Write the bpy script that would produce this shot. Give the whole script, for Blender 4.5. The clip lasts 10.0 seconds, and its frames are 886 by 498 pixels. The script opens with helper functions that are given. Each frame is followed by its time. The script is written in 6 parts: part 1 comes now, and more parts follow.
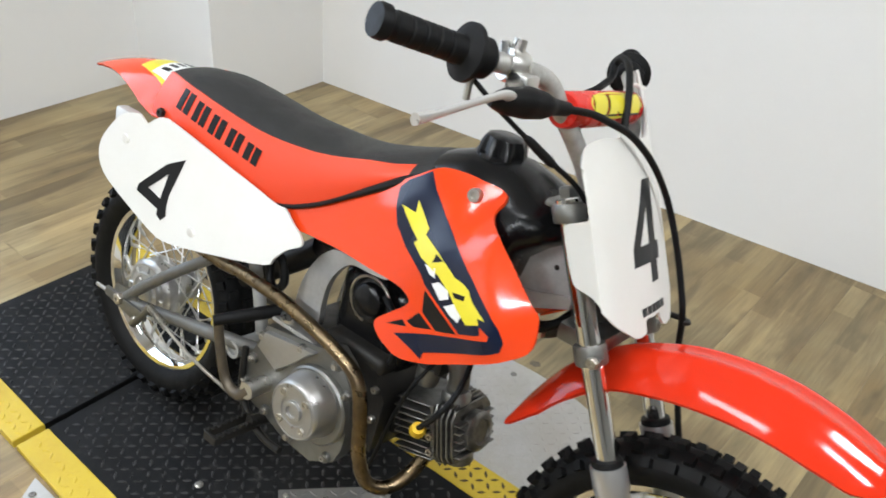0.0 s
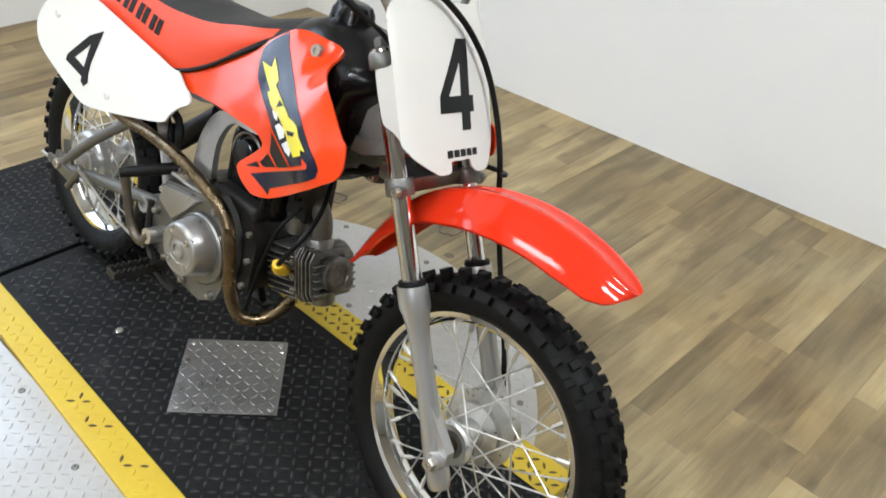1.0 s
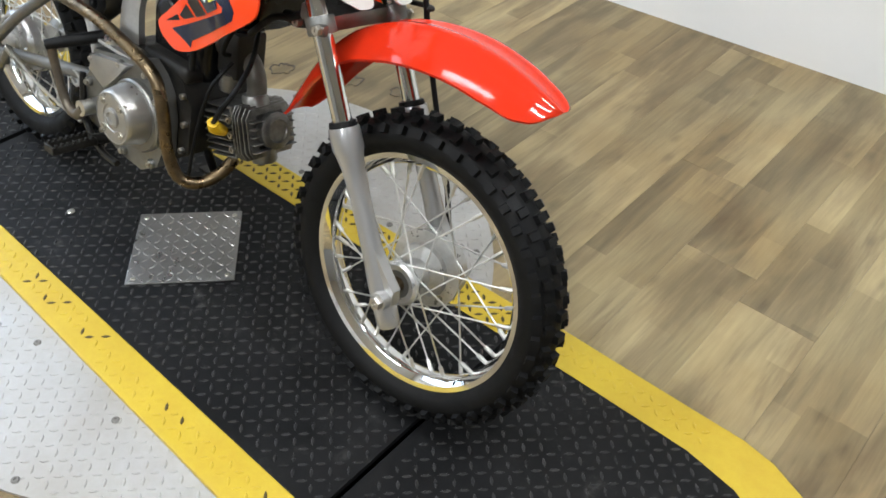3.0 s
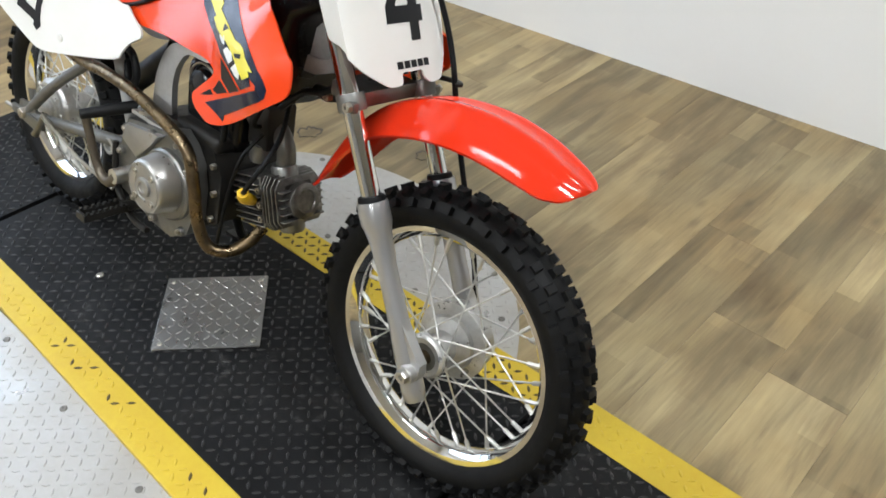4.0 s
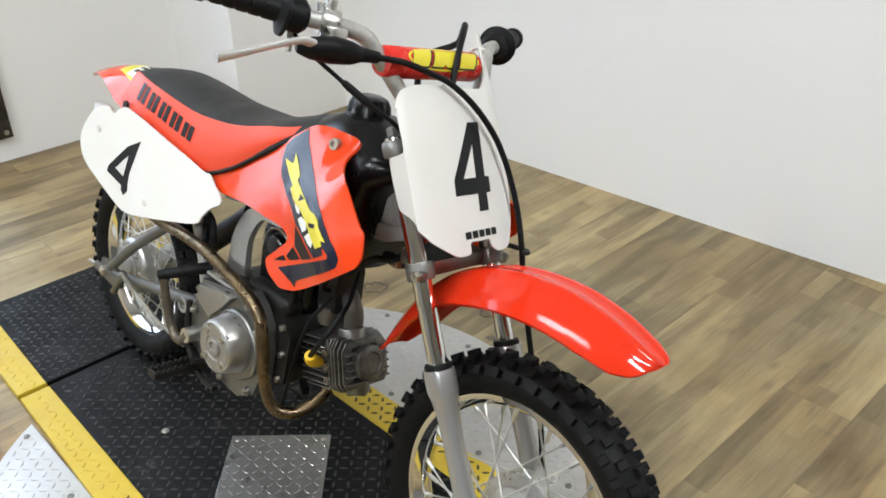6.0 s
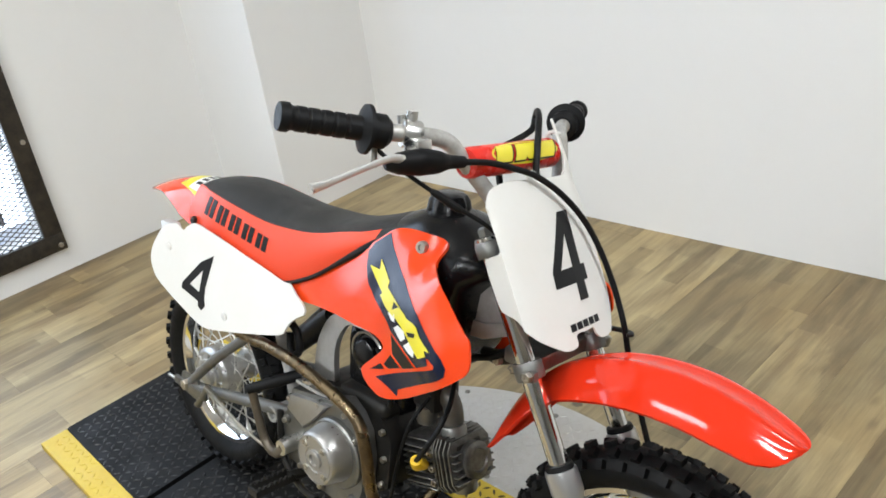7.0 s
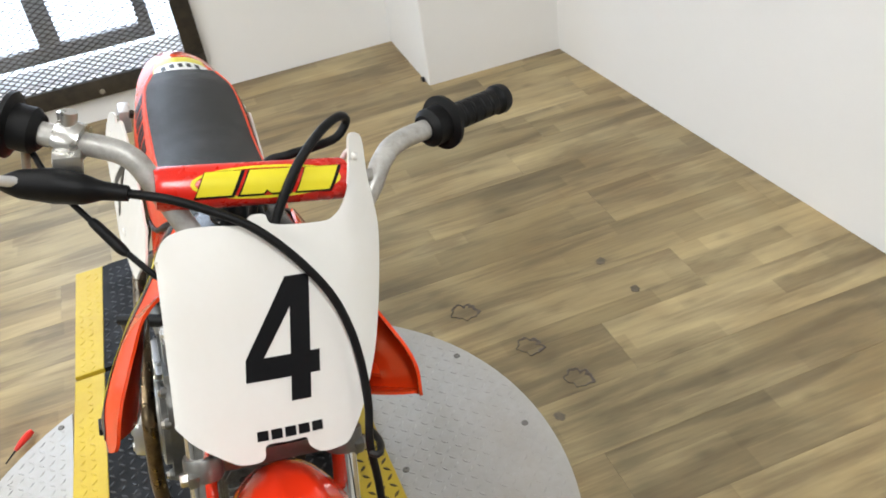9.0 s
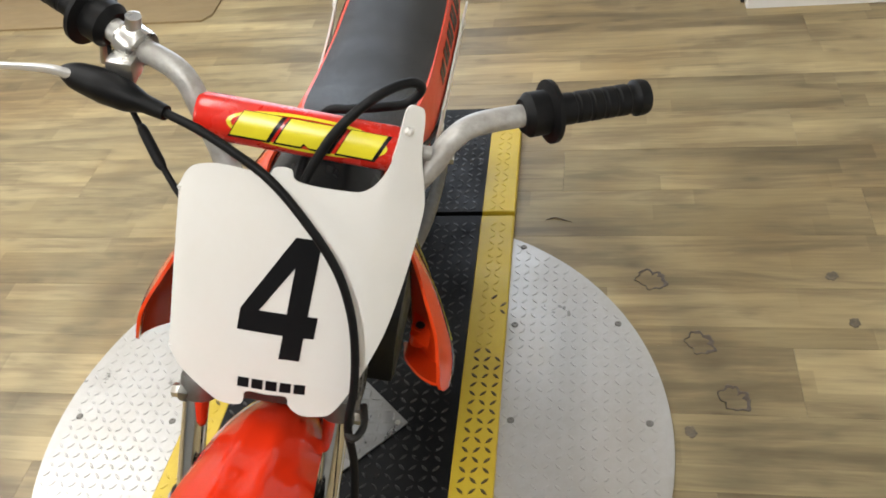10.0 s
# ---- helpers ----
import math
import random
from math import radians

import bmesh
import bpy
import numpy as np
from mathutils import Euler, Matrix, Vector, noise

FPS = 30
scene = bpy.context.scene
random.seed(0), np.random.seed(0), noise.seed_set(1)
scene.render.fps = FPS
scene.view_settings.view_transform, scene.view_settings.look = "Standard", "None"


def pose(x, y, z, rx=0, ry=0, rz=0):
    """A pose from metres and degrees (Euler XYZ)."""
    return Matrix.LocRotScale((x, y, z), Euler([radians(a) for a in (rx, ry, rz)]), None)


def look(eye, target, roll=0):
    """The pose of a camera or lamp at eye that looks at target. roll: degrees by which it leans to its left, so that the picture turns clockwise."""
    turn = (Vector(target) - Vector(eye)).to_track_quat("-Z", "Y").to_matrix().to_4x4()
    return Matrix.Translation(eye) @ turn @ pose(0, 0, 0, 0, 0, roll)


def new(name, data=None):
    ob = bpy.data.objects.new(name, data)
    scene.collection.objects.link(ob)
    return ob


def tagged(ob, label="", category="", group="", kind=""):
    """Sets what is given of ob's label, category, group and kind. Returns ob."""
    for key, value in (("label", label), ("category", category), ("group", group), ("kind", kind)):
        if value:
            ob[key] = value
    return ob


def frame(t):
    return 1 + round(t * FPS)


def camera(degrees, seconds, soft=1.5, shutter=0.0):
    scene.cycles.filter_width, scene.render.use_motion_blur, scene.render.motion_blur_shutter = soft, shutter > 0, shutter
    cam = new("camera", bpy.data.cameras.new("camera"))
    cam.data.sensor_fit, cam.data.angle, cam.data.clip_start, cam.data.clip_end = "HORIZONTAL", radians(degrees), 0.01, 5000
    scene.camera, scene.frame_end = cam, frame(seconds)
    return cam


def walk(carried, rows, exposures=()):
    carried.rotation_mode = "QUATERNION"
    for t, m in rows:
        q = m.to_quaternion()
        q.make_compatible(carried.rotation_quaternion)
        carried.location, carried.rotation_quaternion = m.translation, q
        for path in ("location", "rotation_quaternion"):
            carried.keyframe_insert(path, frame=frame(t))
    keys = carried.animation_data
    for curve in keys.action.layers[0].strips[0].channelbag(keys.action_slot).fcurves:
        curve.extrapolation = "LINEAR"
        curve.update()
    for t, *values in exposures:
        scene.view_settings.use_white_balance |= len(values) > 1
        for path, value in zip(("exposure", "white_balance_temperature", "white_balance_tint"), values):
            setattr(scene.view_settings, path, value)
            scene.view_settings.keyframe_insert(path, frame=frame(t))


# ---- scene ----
cam = camera(54.1, 10.0, soft=1.7, shutter=0.15)
PATH = [
    (0, (1.214, -0.742, 1.23), (0.199, 0.586, 0.132), 5.0),
    (0.5, (1.458, -0.722, 1.225), (0.393, 0.601, 0.168), 9.2),
    (1, (1.583, -0.711, 1.203), (0.519, 0.515, 0.036), 5.8),
    (1.5, (1.625, -0.715, 1.17), (0.672, 0.516, -0.085), 6.5),
    (2, (1.659, -0.712, 1.14), (0.774, 0.443, -0.231), 5.0),
    (2.5, (1.673, -0.702, 1.138), (0.775, 0.45, -0.228), 3.8),
    (4, (1.645, -0.683, 1.171), (0.63, 0.478, -0.101), 1.7),
    (4.5, (1.64, -0.675, 1.178), (0.561, 0.515, -0.014), 2.5),
    (5, (1.64, -0.671, 1.193), (0.495, 0.523, 0.069), 2.0),
    (5.2, (1.639, -0.671, 1.192), (0.459, 0.527, 0.109), 0.9),
    (6.5, (1.582, -0.685, 1.228), (0.286, 0.487, 0.254), -2.7),
    (7, (1.517, -0.694, 1.268), (0.197, 0.49, 0.343), -8.3),
    (7.5, (1.521, -0.631, 1.247), (0.299, 0.58, 0.226), -6.3),
    (8, (1.627, -0.403, 1.234), (0.193, 0.476, 0.152), -4.3),
    (8.5, (1.644, -0.169, 1.226), (0.145, 0.48, 0.072), -9.6),
    (9, (1.526, 0.109, 1.256), (-0.016, 0.526, 0.053), -9.0),
    (9.5, (1.478, 0.286, 1.254), (-0.069, 0.156, -0.007), -11.9),
    (10, (1.396, 0.409, 1.264), (-0.032, 0.054, -0.09), -9.6),
]
walk(cam, [(t, look(eye, target, roll)) for t, eye, target, roll in PATH],
     [(0.0, -0.11, 6500, 10), (2.0, -0.02, 6500, 10), (2.5, -0.03, 6450, 10), (4.0, -0.10, 6500, 10), (5.2, -0.15, 6500, 10), (6.5, -0.11, 6550, 10), (7.5, -0.06, 6500, 10), (8.5, -0.02, 6550, 10), (9.5, -0.09, 7000, 12), (10.0, -0.14, 7050, 12)])

# ---- world and lights ----
world = bpy.data.worlds.new("world")
scene.world = world
world.use_nodes = True
wn = world.node_tree.nodes
sky = wn.new("ShaderNodeTexSky")
sky.sky_type, sky.sun_disc, sky.sun_elevation, sky.sun_rotation = "NISHITA", False, radians(35), radians(200)
world.node_tree.links.new(sky.outputs[0], wn["Background"].inputs[0])
wn["Background"].inputs[1].default_value = 0.10

CEIL = 2.55
FLOOR = -0.016


def area_lamp(name, place, target, sx, sy, watts, colour):
    data = bpy.data.lights.new(name, "AREA")
    data.shape, data.size, data.size_y, data.energy, data.color = "RECTANGLE", sx, sy, watts, colour
    ob = new(name, data)
    ob.matrix_world = look(place, target)
    return ob


TUBES = [(0.3, -0.45), (2.2, 0.2), (0.0, -2.0), (2.1, -2.3)]
TUBE_WATTS = (11, 43, 70, 50)
for (tx, ty), watts in zip(TUBES, TUBE_WATTS):
    area_lamp("ceiling_lamp_light", (tx, ty, CEIL - 0.09), (tx, ty + 0.001, 0), 1.15, 0.16, watts, (0.91, 0.975, 1.03))
area_lamp("window_daylight", (-1.335, -0.33, 1.0), (1.0, -0.33, 0.6), 0.9, 1.7, 24, (0.66, 0.80, 1.0))
scene.view_settings.exposure = 0.0

# ---- materials ----
def mat(name, colour, rough=0.5, metal=0.0, grain=0.0, grain_size=40.0, blotch=0.0, blotch_size=4.0, bump=0.0, bump_size=200.0,
        second=None, coat=0.0, rough_var=0.0, per_object=0.0, stretch=(1, 1, 1), spec=0.5, dust=0.0, dust_size=30.0):
    """A node material: base colour with fine grain and broad blotches, uneven gloss and fine relief."""
    m = bpy.data.materials.new(name)
    m.use_nodes = True
    nt = m.node_tree
    n, l = nt.nodes, nt.links
    b = n["Principled BSDF"]
    b.inputs["Roughness"].default_value, b.inputs["Metallic"].default_value = rough, metal
    b.inputs["Coat Weight"].default_value = coat
    b.inputs["Coat Roughness"].default_value = 0.12
    b.inputs["Specular IOR Level"].default_value = spec
    tc = n.new("ShaderNodeTexCoord")
    mp = n.new("ShaderNodeMapping")
    mp.inputs["Scale"].default_value = stretch
    l.new(tc.outputs["Object"], mp.inputs[0])

    def nz(scale, detail=4.0, rough_=0.6):
        t = n.new("ShaderNodeTexNoise")
        t.inputs["Scale"].default_value, t.inputs["Detail"].default_value, t.inputs["Roughness"].default_value = scale, detail, rough_
        l.new(mp.outputs[0], t.inputs["Vector"])
        return t.outputs[0]

    def mix(kind, fac, a, c):
        x = n.new("ShaderNodeMix")
        x.data_type, x.blend_type = "RGBA", kind
        if isinstance(fac, float):
            x.inputs[0].default_value = fac
        else:
            l.new(fac, x.inputs[0])
        for sock, val in ((x.inputs[6], a), (x.inputs[7], c)):
            if isinstance(val, tuple):
                sock.default_value = (*val[:3], 1)
            else:
                l.new(val, sock)
        return x.outputs[2]

    def ramp(src, lo, hi, a, c):
        r = n.new("ShaderNodeMapRange")
        r.inputs[1].default_value, r.inputs[2].default_value, r.inputs[3].default_value, r.inputs[4].default_value = lo, hi, a, c
        l.new(src, r.inputs[0])
        return r.outputs[0]

    out = tuple(colour)
    dark = tuple(c * 0.45 for c in colour) if second is None else tuple(second)
    if blotch > 0:
        out = mix("MIX", ramp(nz(blotch_size, 5), 0.42, 0.72, 0.0, blotch), out, dark)
    if grain > 0:
        out = mix("MIX", ramp(nz(grain_size, 6, 0.7), 0.4, 0.75, 0.0, grain), out, dark)
    if dust > 0:
        patch_fac = ramp(nz(dust_size * 0.12, 3), 0.46, 0.66, 0.0, 1.0)
        speck = ramp(nz(dust_size, 8, 0.72), 0.55, 0.72, 0.0, dust)
        both = n.new("ShaderNodeMath")
        both.operation = "MULTIPLY"
        l.new(patch_fac, both.inputs[0])
        l.new(speck, both.inputs[1])
        out = mix("MIX", both.outputs[0], out, (0.17, 0.165, 0.155))
    if per_object > 0:
        oi = n.new("ShaderNodeObjectInfo")
        g = ramp(oi.outputs["Random"], 0, 1, 1 - per_object, 1 + per_object * 0.5)
        cmb = n.new("ShaderNodeCombineColor")
        for i in range(3):
            l.new(g, cmb.inputs[i])
        out = mix("MULTIPLY", 1.0, out, cmb.outputs[0])
    if isinstance(out, tuple):
        b.inputs["Base Color"].default_value = (*out, 1)
    else:
        l.new(out, b.inputs["Base Color"])
    if rough_var > 0:
        l.new(ramp(nz(blotch_size * 3, 5), 0.3, 0.7, max(0.02, rough - rough_var), min(1, rough + rough_var)), b.inputs["Roughness"])
    if bump > 0:
        bp = n.new("ShaderNodeBump")
        bp.inputs["Strength"].default_value, bp.inputs["Distance"].default_value = bump, 0.002
        l.new(nz(bump_size, 3), bp.inputs["Height"])
        l.new(bp.outputs[0], b.inputs["Normal"])
    return m


ORANGE = mat("orange_plastic", (0.76, 0.055, 0.009), 0.13, 0, 0.10, 90, 0.15, 6, 0.05, 120, second=(0.60, 0.048, 0.010), rough_var=0.07)
ORANGE_SEAT = mat("orange_vinyl", (0.74, 0.055, 0.014), 0.40, 0, 0.12, 300, 0.12, 8, 0.12, 900, second=(0.62, 0.055, 0.015), rough_var=0.06)
FENDER_ORANGE = mat("red_orange_plastic", (0.62, 0.027, 0.007), 0.10, 0, 0.12, 90, 0.18, 6, 0.05, 110, second=(0.50, 0.024, 0.008), rough_var=0.04, spec=0.42)
RED_PAD = mat("red_vinyl", (0.66, 0.022, 0.012), 0.28, 0, 0.1, 120, 0.12, 9, 0.04, 300, rough_var=0.08)
WHITE_PLASTIC = mat("white_plastic", (0.70, 0.688, 0.655), 0.36, 0, 0.10, 120, 0.20, 9, 0.03, 300, second=(0.62, 0.59, 0.50), rough_var=0.08)
BLACK_INK = mat("black_vinyl_print", (0.006, 0.006, 0.007), 0.32, 0, 0.15, 150, second=(0.014, 0.014, 0.014), spec=0.2)
# blue in this dark print stands in for reflected skylight from the window
SKY_TINTED_INK = mat("dark_print_sky_tint", (0.005, 0.009, 0.026), 0.18, 0, 0.1, 150, second=(0.008, 0.012, 0.028), spec=0.3)
YELLOW_INK = mat("yellow_print", (0.72, 0.62, 0.03), 0.3, 0, 0.12, 160, second=(0.62, 0.48, 0.02))
WHITE_INK = mat("white_print", (0.80, 0.80, 0.78), 0.3, 0, 0.1, 160)
BLACK_PLASTIC = mat("black_plastic", (0.004, 0.004, 0.0045), 0.24, 0, 0.2, 90, 0.2, 8, 0.0, 300, second=(0.009, 0.0085, 0.008), rough_var=0.06, spec=0.28)
RUBBER = mat("black_rubber", (0.004, 0.004, 0.0043), 0.52, 0, 0.3, 110, 0.25, 10, 0.12, 500, second=(0.009, 0.0085, 0.008), rough_var=0.1, spec=0.18)
TYRE = mat("tyre_rubber", (0.0035, 0.0035, 0.0037), 0.60, 0, 0.35, 80, 0.35, 12, 0.2, 400, second=(0.010, 0.0095, 0.0085), rough_var=0.1, spec=0.18)
SEAT_COVER = mat("grey_black_vinyl", (0.017, 0.017, 0.0165), 0.50, 0, 0.25, 600, 0.2, 8, 0.3, 1400, second=(0.028, 0.027, 0.026), rough_var=0.06, spec=0.35)
CHROME = mat("chrome", (0.80, 0.80, 0.79), 0.05, 1, 0.15, 60, 0.15, 9, 0.0, 200, second=(0.62, 0.60, 0.56), rough_var=0.035)
ALLOY = mat("cast_alloy", (0.22, 0.22, 0.21), 0.40, 0.85, 0.45, 60, 0.45, 10, 0.15, 350, second=(0.15, 0.14, 0.12), rough_var=0.12)
ALLOY_BRIGHT = mat("polished_alloy", (0.66, 0.655, 0.63), 0.30, 1, 0.3, 80, 0.3, 12, 0.06, 300, second=(0.45, 0.43, 0.40), rough_var=0.1)
CLUTCH = mat("brushed_alloy", (0.43, 0.425, 0.41), 0.38, 0.85, 0.35, 90, 0.4, 18, 0.08, 300, second=(0.38, 0.36, 0.33), rough_var=0.12)
GREY_DIRTY = mat("dirty_grey_paint", (0.15, 0.15, 0.142), 0.48, 0.5, 0.55, 90, 0.6, 22, 0.2, 260, second=(0.13, 0.115, 0.09), rough_var=0.12)
WORN_TREAD = mat("worn_dark_rubber", (0.09, 0.062, 0.012), 0.6, 0, 0.4, 80, 0.5, 20, 0.1, 260, second=(0.03, 0.024, 0.010))
FRAME_PAINT = mat("silver_frame_paint", (0.46, 0.46, 0.455), 0.40, 0.3, 0.3, 90, 0.35, 12, 0.06, 300, second=(0.20, 0.19, 0.17), rough_var=0.1)
# lighter than the mat: worn tops, with their glare painted into the colour
TREAD_TIP = mat("worn_rubber_tread_painted_sheen", (0.022, 0.022, 0.0225), 0.32, 0, 0.5, 60, 0.6, 7, 0.1, 260, second=(0.050, 0.049, 0.047), rough_var=0.14, spec=0.5, dust=0.35, dust_size=34.0)
LEVER_ALLOY = mat("worn_lever_alloy", (0.62, 0.615, 0.60), 0.34, 0.45, 0.3, 90, 0.3, 14, 0.06, 300, second=(0.42, 0.40, 0.37), rough_var=0.1)
SPOKE_STEEL = mat("plated_spoke_steel", (0.68, 0.68, 0.66), 0.28, 0.8, 0.3, 90, 0.3, 14, 0.0, 300, second=(0.40, 0.39, 0.36))
HUB_ALLOY = mat("bead_blasted_hub_alloy", (0.56, 0.56, 0.545), 0.34, 0.7, 0.4, 80, 0.5, 18, 0.08, 300, second=(0.26, 0.245, 0.22), rough_var=0.1)
BROWN_STEEL = mat("browned_lever_steel", (0.15, 0.125, 0.095), 0.42, 0.7, 0.5, 70, 0.5, 20, 0.1, 300, second=(0.06, 0.05, 0.04), rough_var=0.1)
GREY_PAINT = mat("silver_grey_paint", (0.36, 0.36, 0.35), 0.38, 0.4, 0.2, 100, 0.25, 9, 0.05, 300, second=(0.26, 0.25, 0.23), rough_var=0.1)
BAR_METAL = mat("worn_handlebar_steel", (0.47, 0.46, 0.435), 0.46, 0.4, 0.6, 70, 0.55, 22, 0.12, 300, second=(0.22, 0.20, 0.17), rough_var=0.12)
EXHAUST = mat("browned_exhaust_steel", (0.23, 0.168, 0.095), 0.33, 1, 0.6, 60, 0.8, 20, 0.14, 250, second=(0.060, 0.046, 0.032), rough_var=0.16)
FIN = mat("sooty_cast_alloy", (0.22, 0.214, 0.20), 0.40, 0.85, 0.65, 80, 0.65, 24, 0.2, 300, second=(0.045, 0.041, 0.035), rough_var=0.12)
DARK_METAL = mat("dark_oily_metal", (0.016, 0.0155, 0.015), 0.42, 0.3, 0.4, 60, 0.4, 12, 0.15, 300, second=(0.035, 0.03, 0.023), rough_var=0.12, spec=0.3)
BOLT = mat("zinc_bolt", (0.55, 0.53, 0.48), 0.35, 1, 0.4, 90, 0.3, 20, 0.05, 300, second=(0.3, 0.26, 0.2))
YELLOW_CAP = mat("yellow_rubber", (0.80, 0.50, 0.015), 0.42, 0, 0.25, 100, 0.3, 30, 0.1, 300, second=(0.45, 0.26, 0.01))
RED_TOOL = mat("red_tool_plastic", (0.65, 0.03, 0.02), 0.3)

WALL = mat("white_wall_paint", (0.84, 0.835, 0.82), 0.62, 0, 0.06, 30, 0.10, 1.3, 0.10, 160, second=(0.74, 0.725, 0.70), rough_var=0.05)
SHOP_WALL = mat("grey_wall_paint", (0.38, 0.38, 0.37), 0.7, 0, 0.06, 30, 0.1, 1.3, 0.1, 160)
CEILING = mat("ceiling_paint", (0.68, 0.68, 0.67), 0.8, 0, 0.06, 30, 0.1, 1.5, 0.1, 120)
MAT_BLACK = mat("black_rubber_matting", (0.004, 0.004, 0.0044), 0.54, 0, 0.45, 60, 0.6, 4, 0.12, 260, second=(0.013, 0.0127, 0.0124), rough_var=0.16, spec=0.16, dust=0.38, dust_size=34.0)
MAT_YELLOW = mat("yellow_rubber_edging", (0.56, 0.405, 0.030), 0.45, 0, 0.35, 70, 0.45, 6, 0.12, 260, second=(0.44, 0.27, 0.012), rough_var=0.1)
TREAD_PLATE = mat("aluminium_tread_plate", (0.48, 0.475, 0.46), 0.40, 0.45, 0.35, 70, 0.6, 3.5, 0.08, 260, second=(0.37, 0.335, 0.285), rough_var=0.14)
PATCH_PLATE = mat("bare_tread_plate", (0.31, 0.305, 0.295), 0.36, 0.85, 0.4, 70, 0.5, 10, 0.08, 260, second=(0.25, 0.235, 0.21), rough_var=0.14)
DARK_STEEL = mat("dark_brown_steel", (0.035, 0.032, 0.029), 0.42, 0.5, 0.5, 30, 0.6, 5, 0.1, 200, second=(0.11, 0.09, 0.065), rough_var=0.12)
WOOD_FRAME = mat("weathered_window_frame", (0.40, 0.40, 0.41), 0.6, 0, 0.3, 40, 0.4, 6, 0.1, 200)
GAP_DARK = mat("dark_gap", (0.02, 0.018, 0.016), 0.8)


def wood_material():
    m = bpy.data.materials.new("wood_look_vinyl")
    m.use_nodes = True
    n, l = m.node_tree.nodes, m.node_tree.links
    b = n["Principled BSDF"]
    tc, oi = n.new("ShaderNodeTexCoord"), n.new("ShaderNodeObjectInfo")
    off = n.new("ShaderNodeVectorMath")
    off.operation = "MULTIPLY_ADD"
    cmb = n.new("ShaderNodeCombineXYZ")
    for i in range(3):
        l.new(oi.outputs["Random"], cmb.inputs[i])
    off.inputs[1].default_value = (37.0, 53.0, 19.0)
    l.new(cmb.outputs[0], off.inputs[0])
    l.new(tc.outputs["Object"], off.inputs[2])

    def noise_at(sx, sy, scale, detail, rough, dist=0.0):
        mp = n.new("ShaderNodeMapping")
        mp.inputs["Scale"].default_value = (sx, sy, 1)
        l.new(off.outputs[0], mp.inputs[0])
        t = n.new("ShaderNodeTexNoise")
        t.inputs["Scale"].default_value, t.inputs["Detail"].default_value = scale, detail
        t.inputs["Roughness"].default_value, t.inputs["Distortion"].default_value = rough, dist
        l.new(mp.outputs[0], t.inputs["Vector"])
        return t.outputs[0]

    broad = noise_at(10.0, 1.5, 1.5, 4, 0.55, 0.5)
    fine = noise_at(80.0, 4.0, 1.6, 6, 0.7, 0.2)
    soft = noise_at(2.2, 1.2, 1.3, 3, 0.5, 0.3)
    r1 = n.new("ShaderNodeValToRGB")
    e = r1.color_ramp.elements
    e[0].position, e[0].color = 0.28, (0.190, 0.143, 0.078, 1)
    e[1].position, e[1].color = 0.74, (0.405, 0.325, 0.177, 1)
    for pos, col in ((0.40, (0.236, 0.184, 0.102)), (0.46, (0.275, 0.218, 0.122)), (0.51, (0.321, 0.256, 0.143)), (0.58, (0.358, 0.285, 0.156))):
        x = e.new(pos)
        x.color = (*col, 1)
    # ragged ends: the fine streaks shift the broad patches
    jag = n.new("ShaderNodeMath")
    jag.operation = "MULTIPLY_ADD"
    jag.inputs[1].default_value, jag.inputs[2].default_value = 0.13, -0.065
    l.new(fine, jag.inputs[0])
    both = n.new("ShaderNodeMath")
    l.new(jag.outputs[0], both.inputs[0])
    l.new(broad, both.inputs[1])
    l.new(both.outputs[0], r1.inputs[0])
    # printed strips: three to a plank, cut into lengths, each with its own tone
    sep, sep2 = n.new("ShaderNodeSeparateXYZ"), n.new("ShaderNodeSeparateXYZ")
    l.new(tc.outputs["Object"], sep.inputs[0])
    l.new(off.outputs[0], sep2.inputs[0])
    row = n.new("ShaderNodeMath")
    row.operation = "DIVIDE"
    row.inputs[1].default_value = 0.0507
    l.new(sep.outputs[0], row.inputs[0])
    step = n.new("ShaderNodeMath")
    step.operation = "FLOOR"
    l.new(row.outputs[0], step.inputs[0])
    seed = n.new("ShaderNodeMath")
    seed.operation = "MULTIPLY_ADD"
    seed.inputs[1].default_value = 91.7
    l.new(oi.outputs["Random"], seed.inputs[0])
    l.new(step.outputs[0], seed.inputs[2])
    chance = n.new("ShaderNodeTexWhiteNoise")
    chance.noise_dimensions = "1D"
    l.new(seed.outputs[0], chance.inputs["W"])
    slide = n.new("ShaderNodeMath")
    slide.operation = "MULTIPLY_ADD"
    slide.inputs[1].default_value = 5.0
    l.new(chance.outputs[0], slide.inputs[0])
    l.new(sep2.outputs[1], slide.inputs[2])
    lay = n.new("ShaderNodeCombineXYZ")
    l.new(slide.outputs[0], lay.inputs[0])
    l.new(sep.outputs[0], lay.inputs[1])
    tone = n.new("ShaderNodeTexBrick")
    tone.offset = 0.37
    for key, val in (("Color1", (1.16, 1.14, 1.08, 1)), ("Color2", (0.80, 0.77, 0.71, 1)), ("Scale", 1.0), ("Mortar Size", 0.0), ("Bias", 0.0), ("Brick Width", 0.36), ("Row Height", 0.0507)):
        tone.inputs[key].default_value = val
    l.new(lay.outputs[0], tone.inputs["Vector"])
    # knots
    km = n.new("ShaderNodeMapping")
    km.inputs["Scale"].default_value = (7.0, 3.6, 1)
    l.new(off.outputs[0], km.inputs[0])
    kv = n.new("ShaderNodeTexVoronoi")
    kv.voronoi_dimensions = "2D"
    kv.inputs["Scale"].default_value = 1.0
    l.new(km.outputs[0], kv.inputs["Vector"])
    knot = n.new("ShaderNodeMapRange")
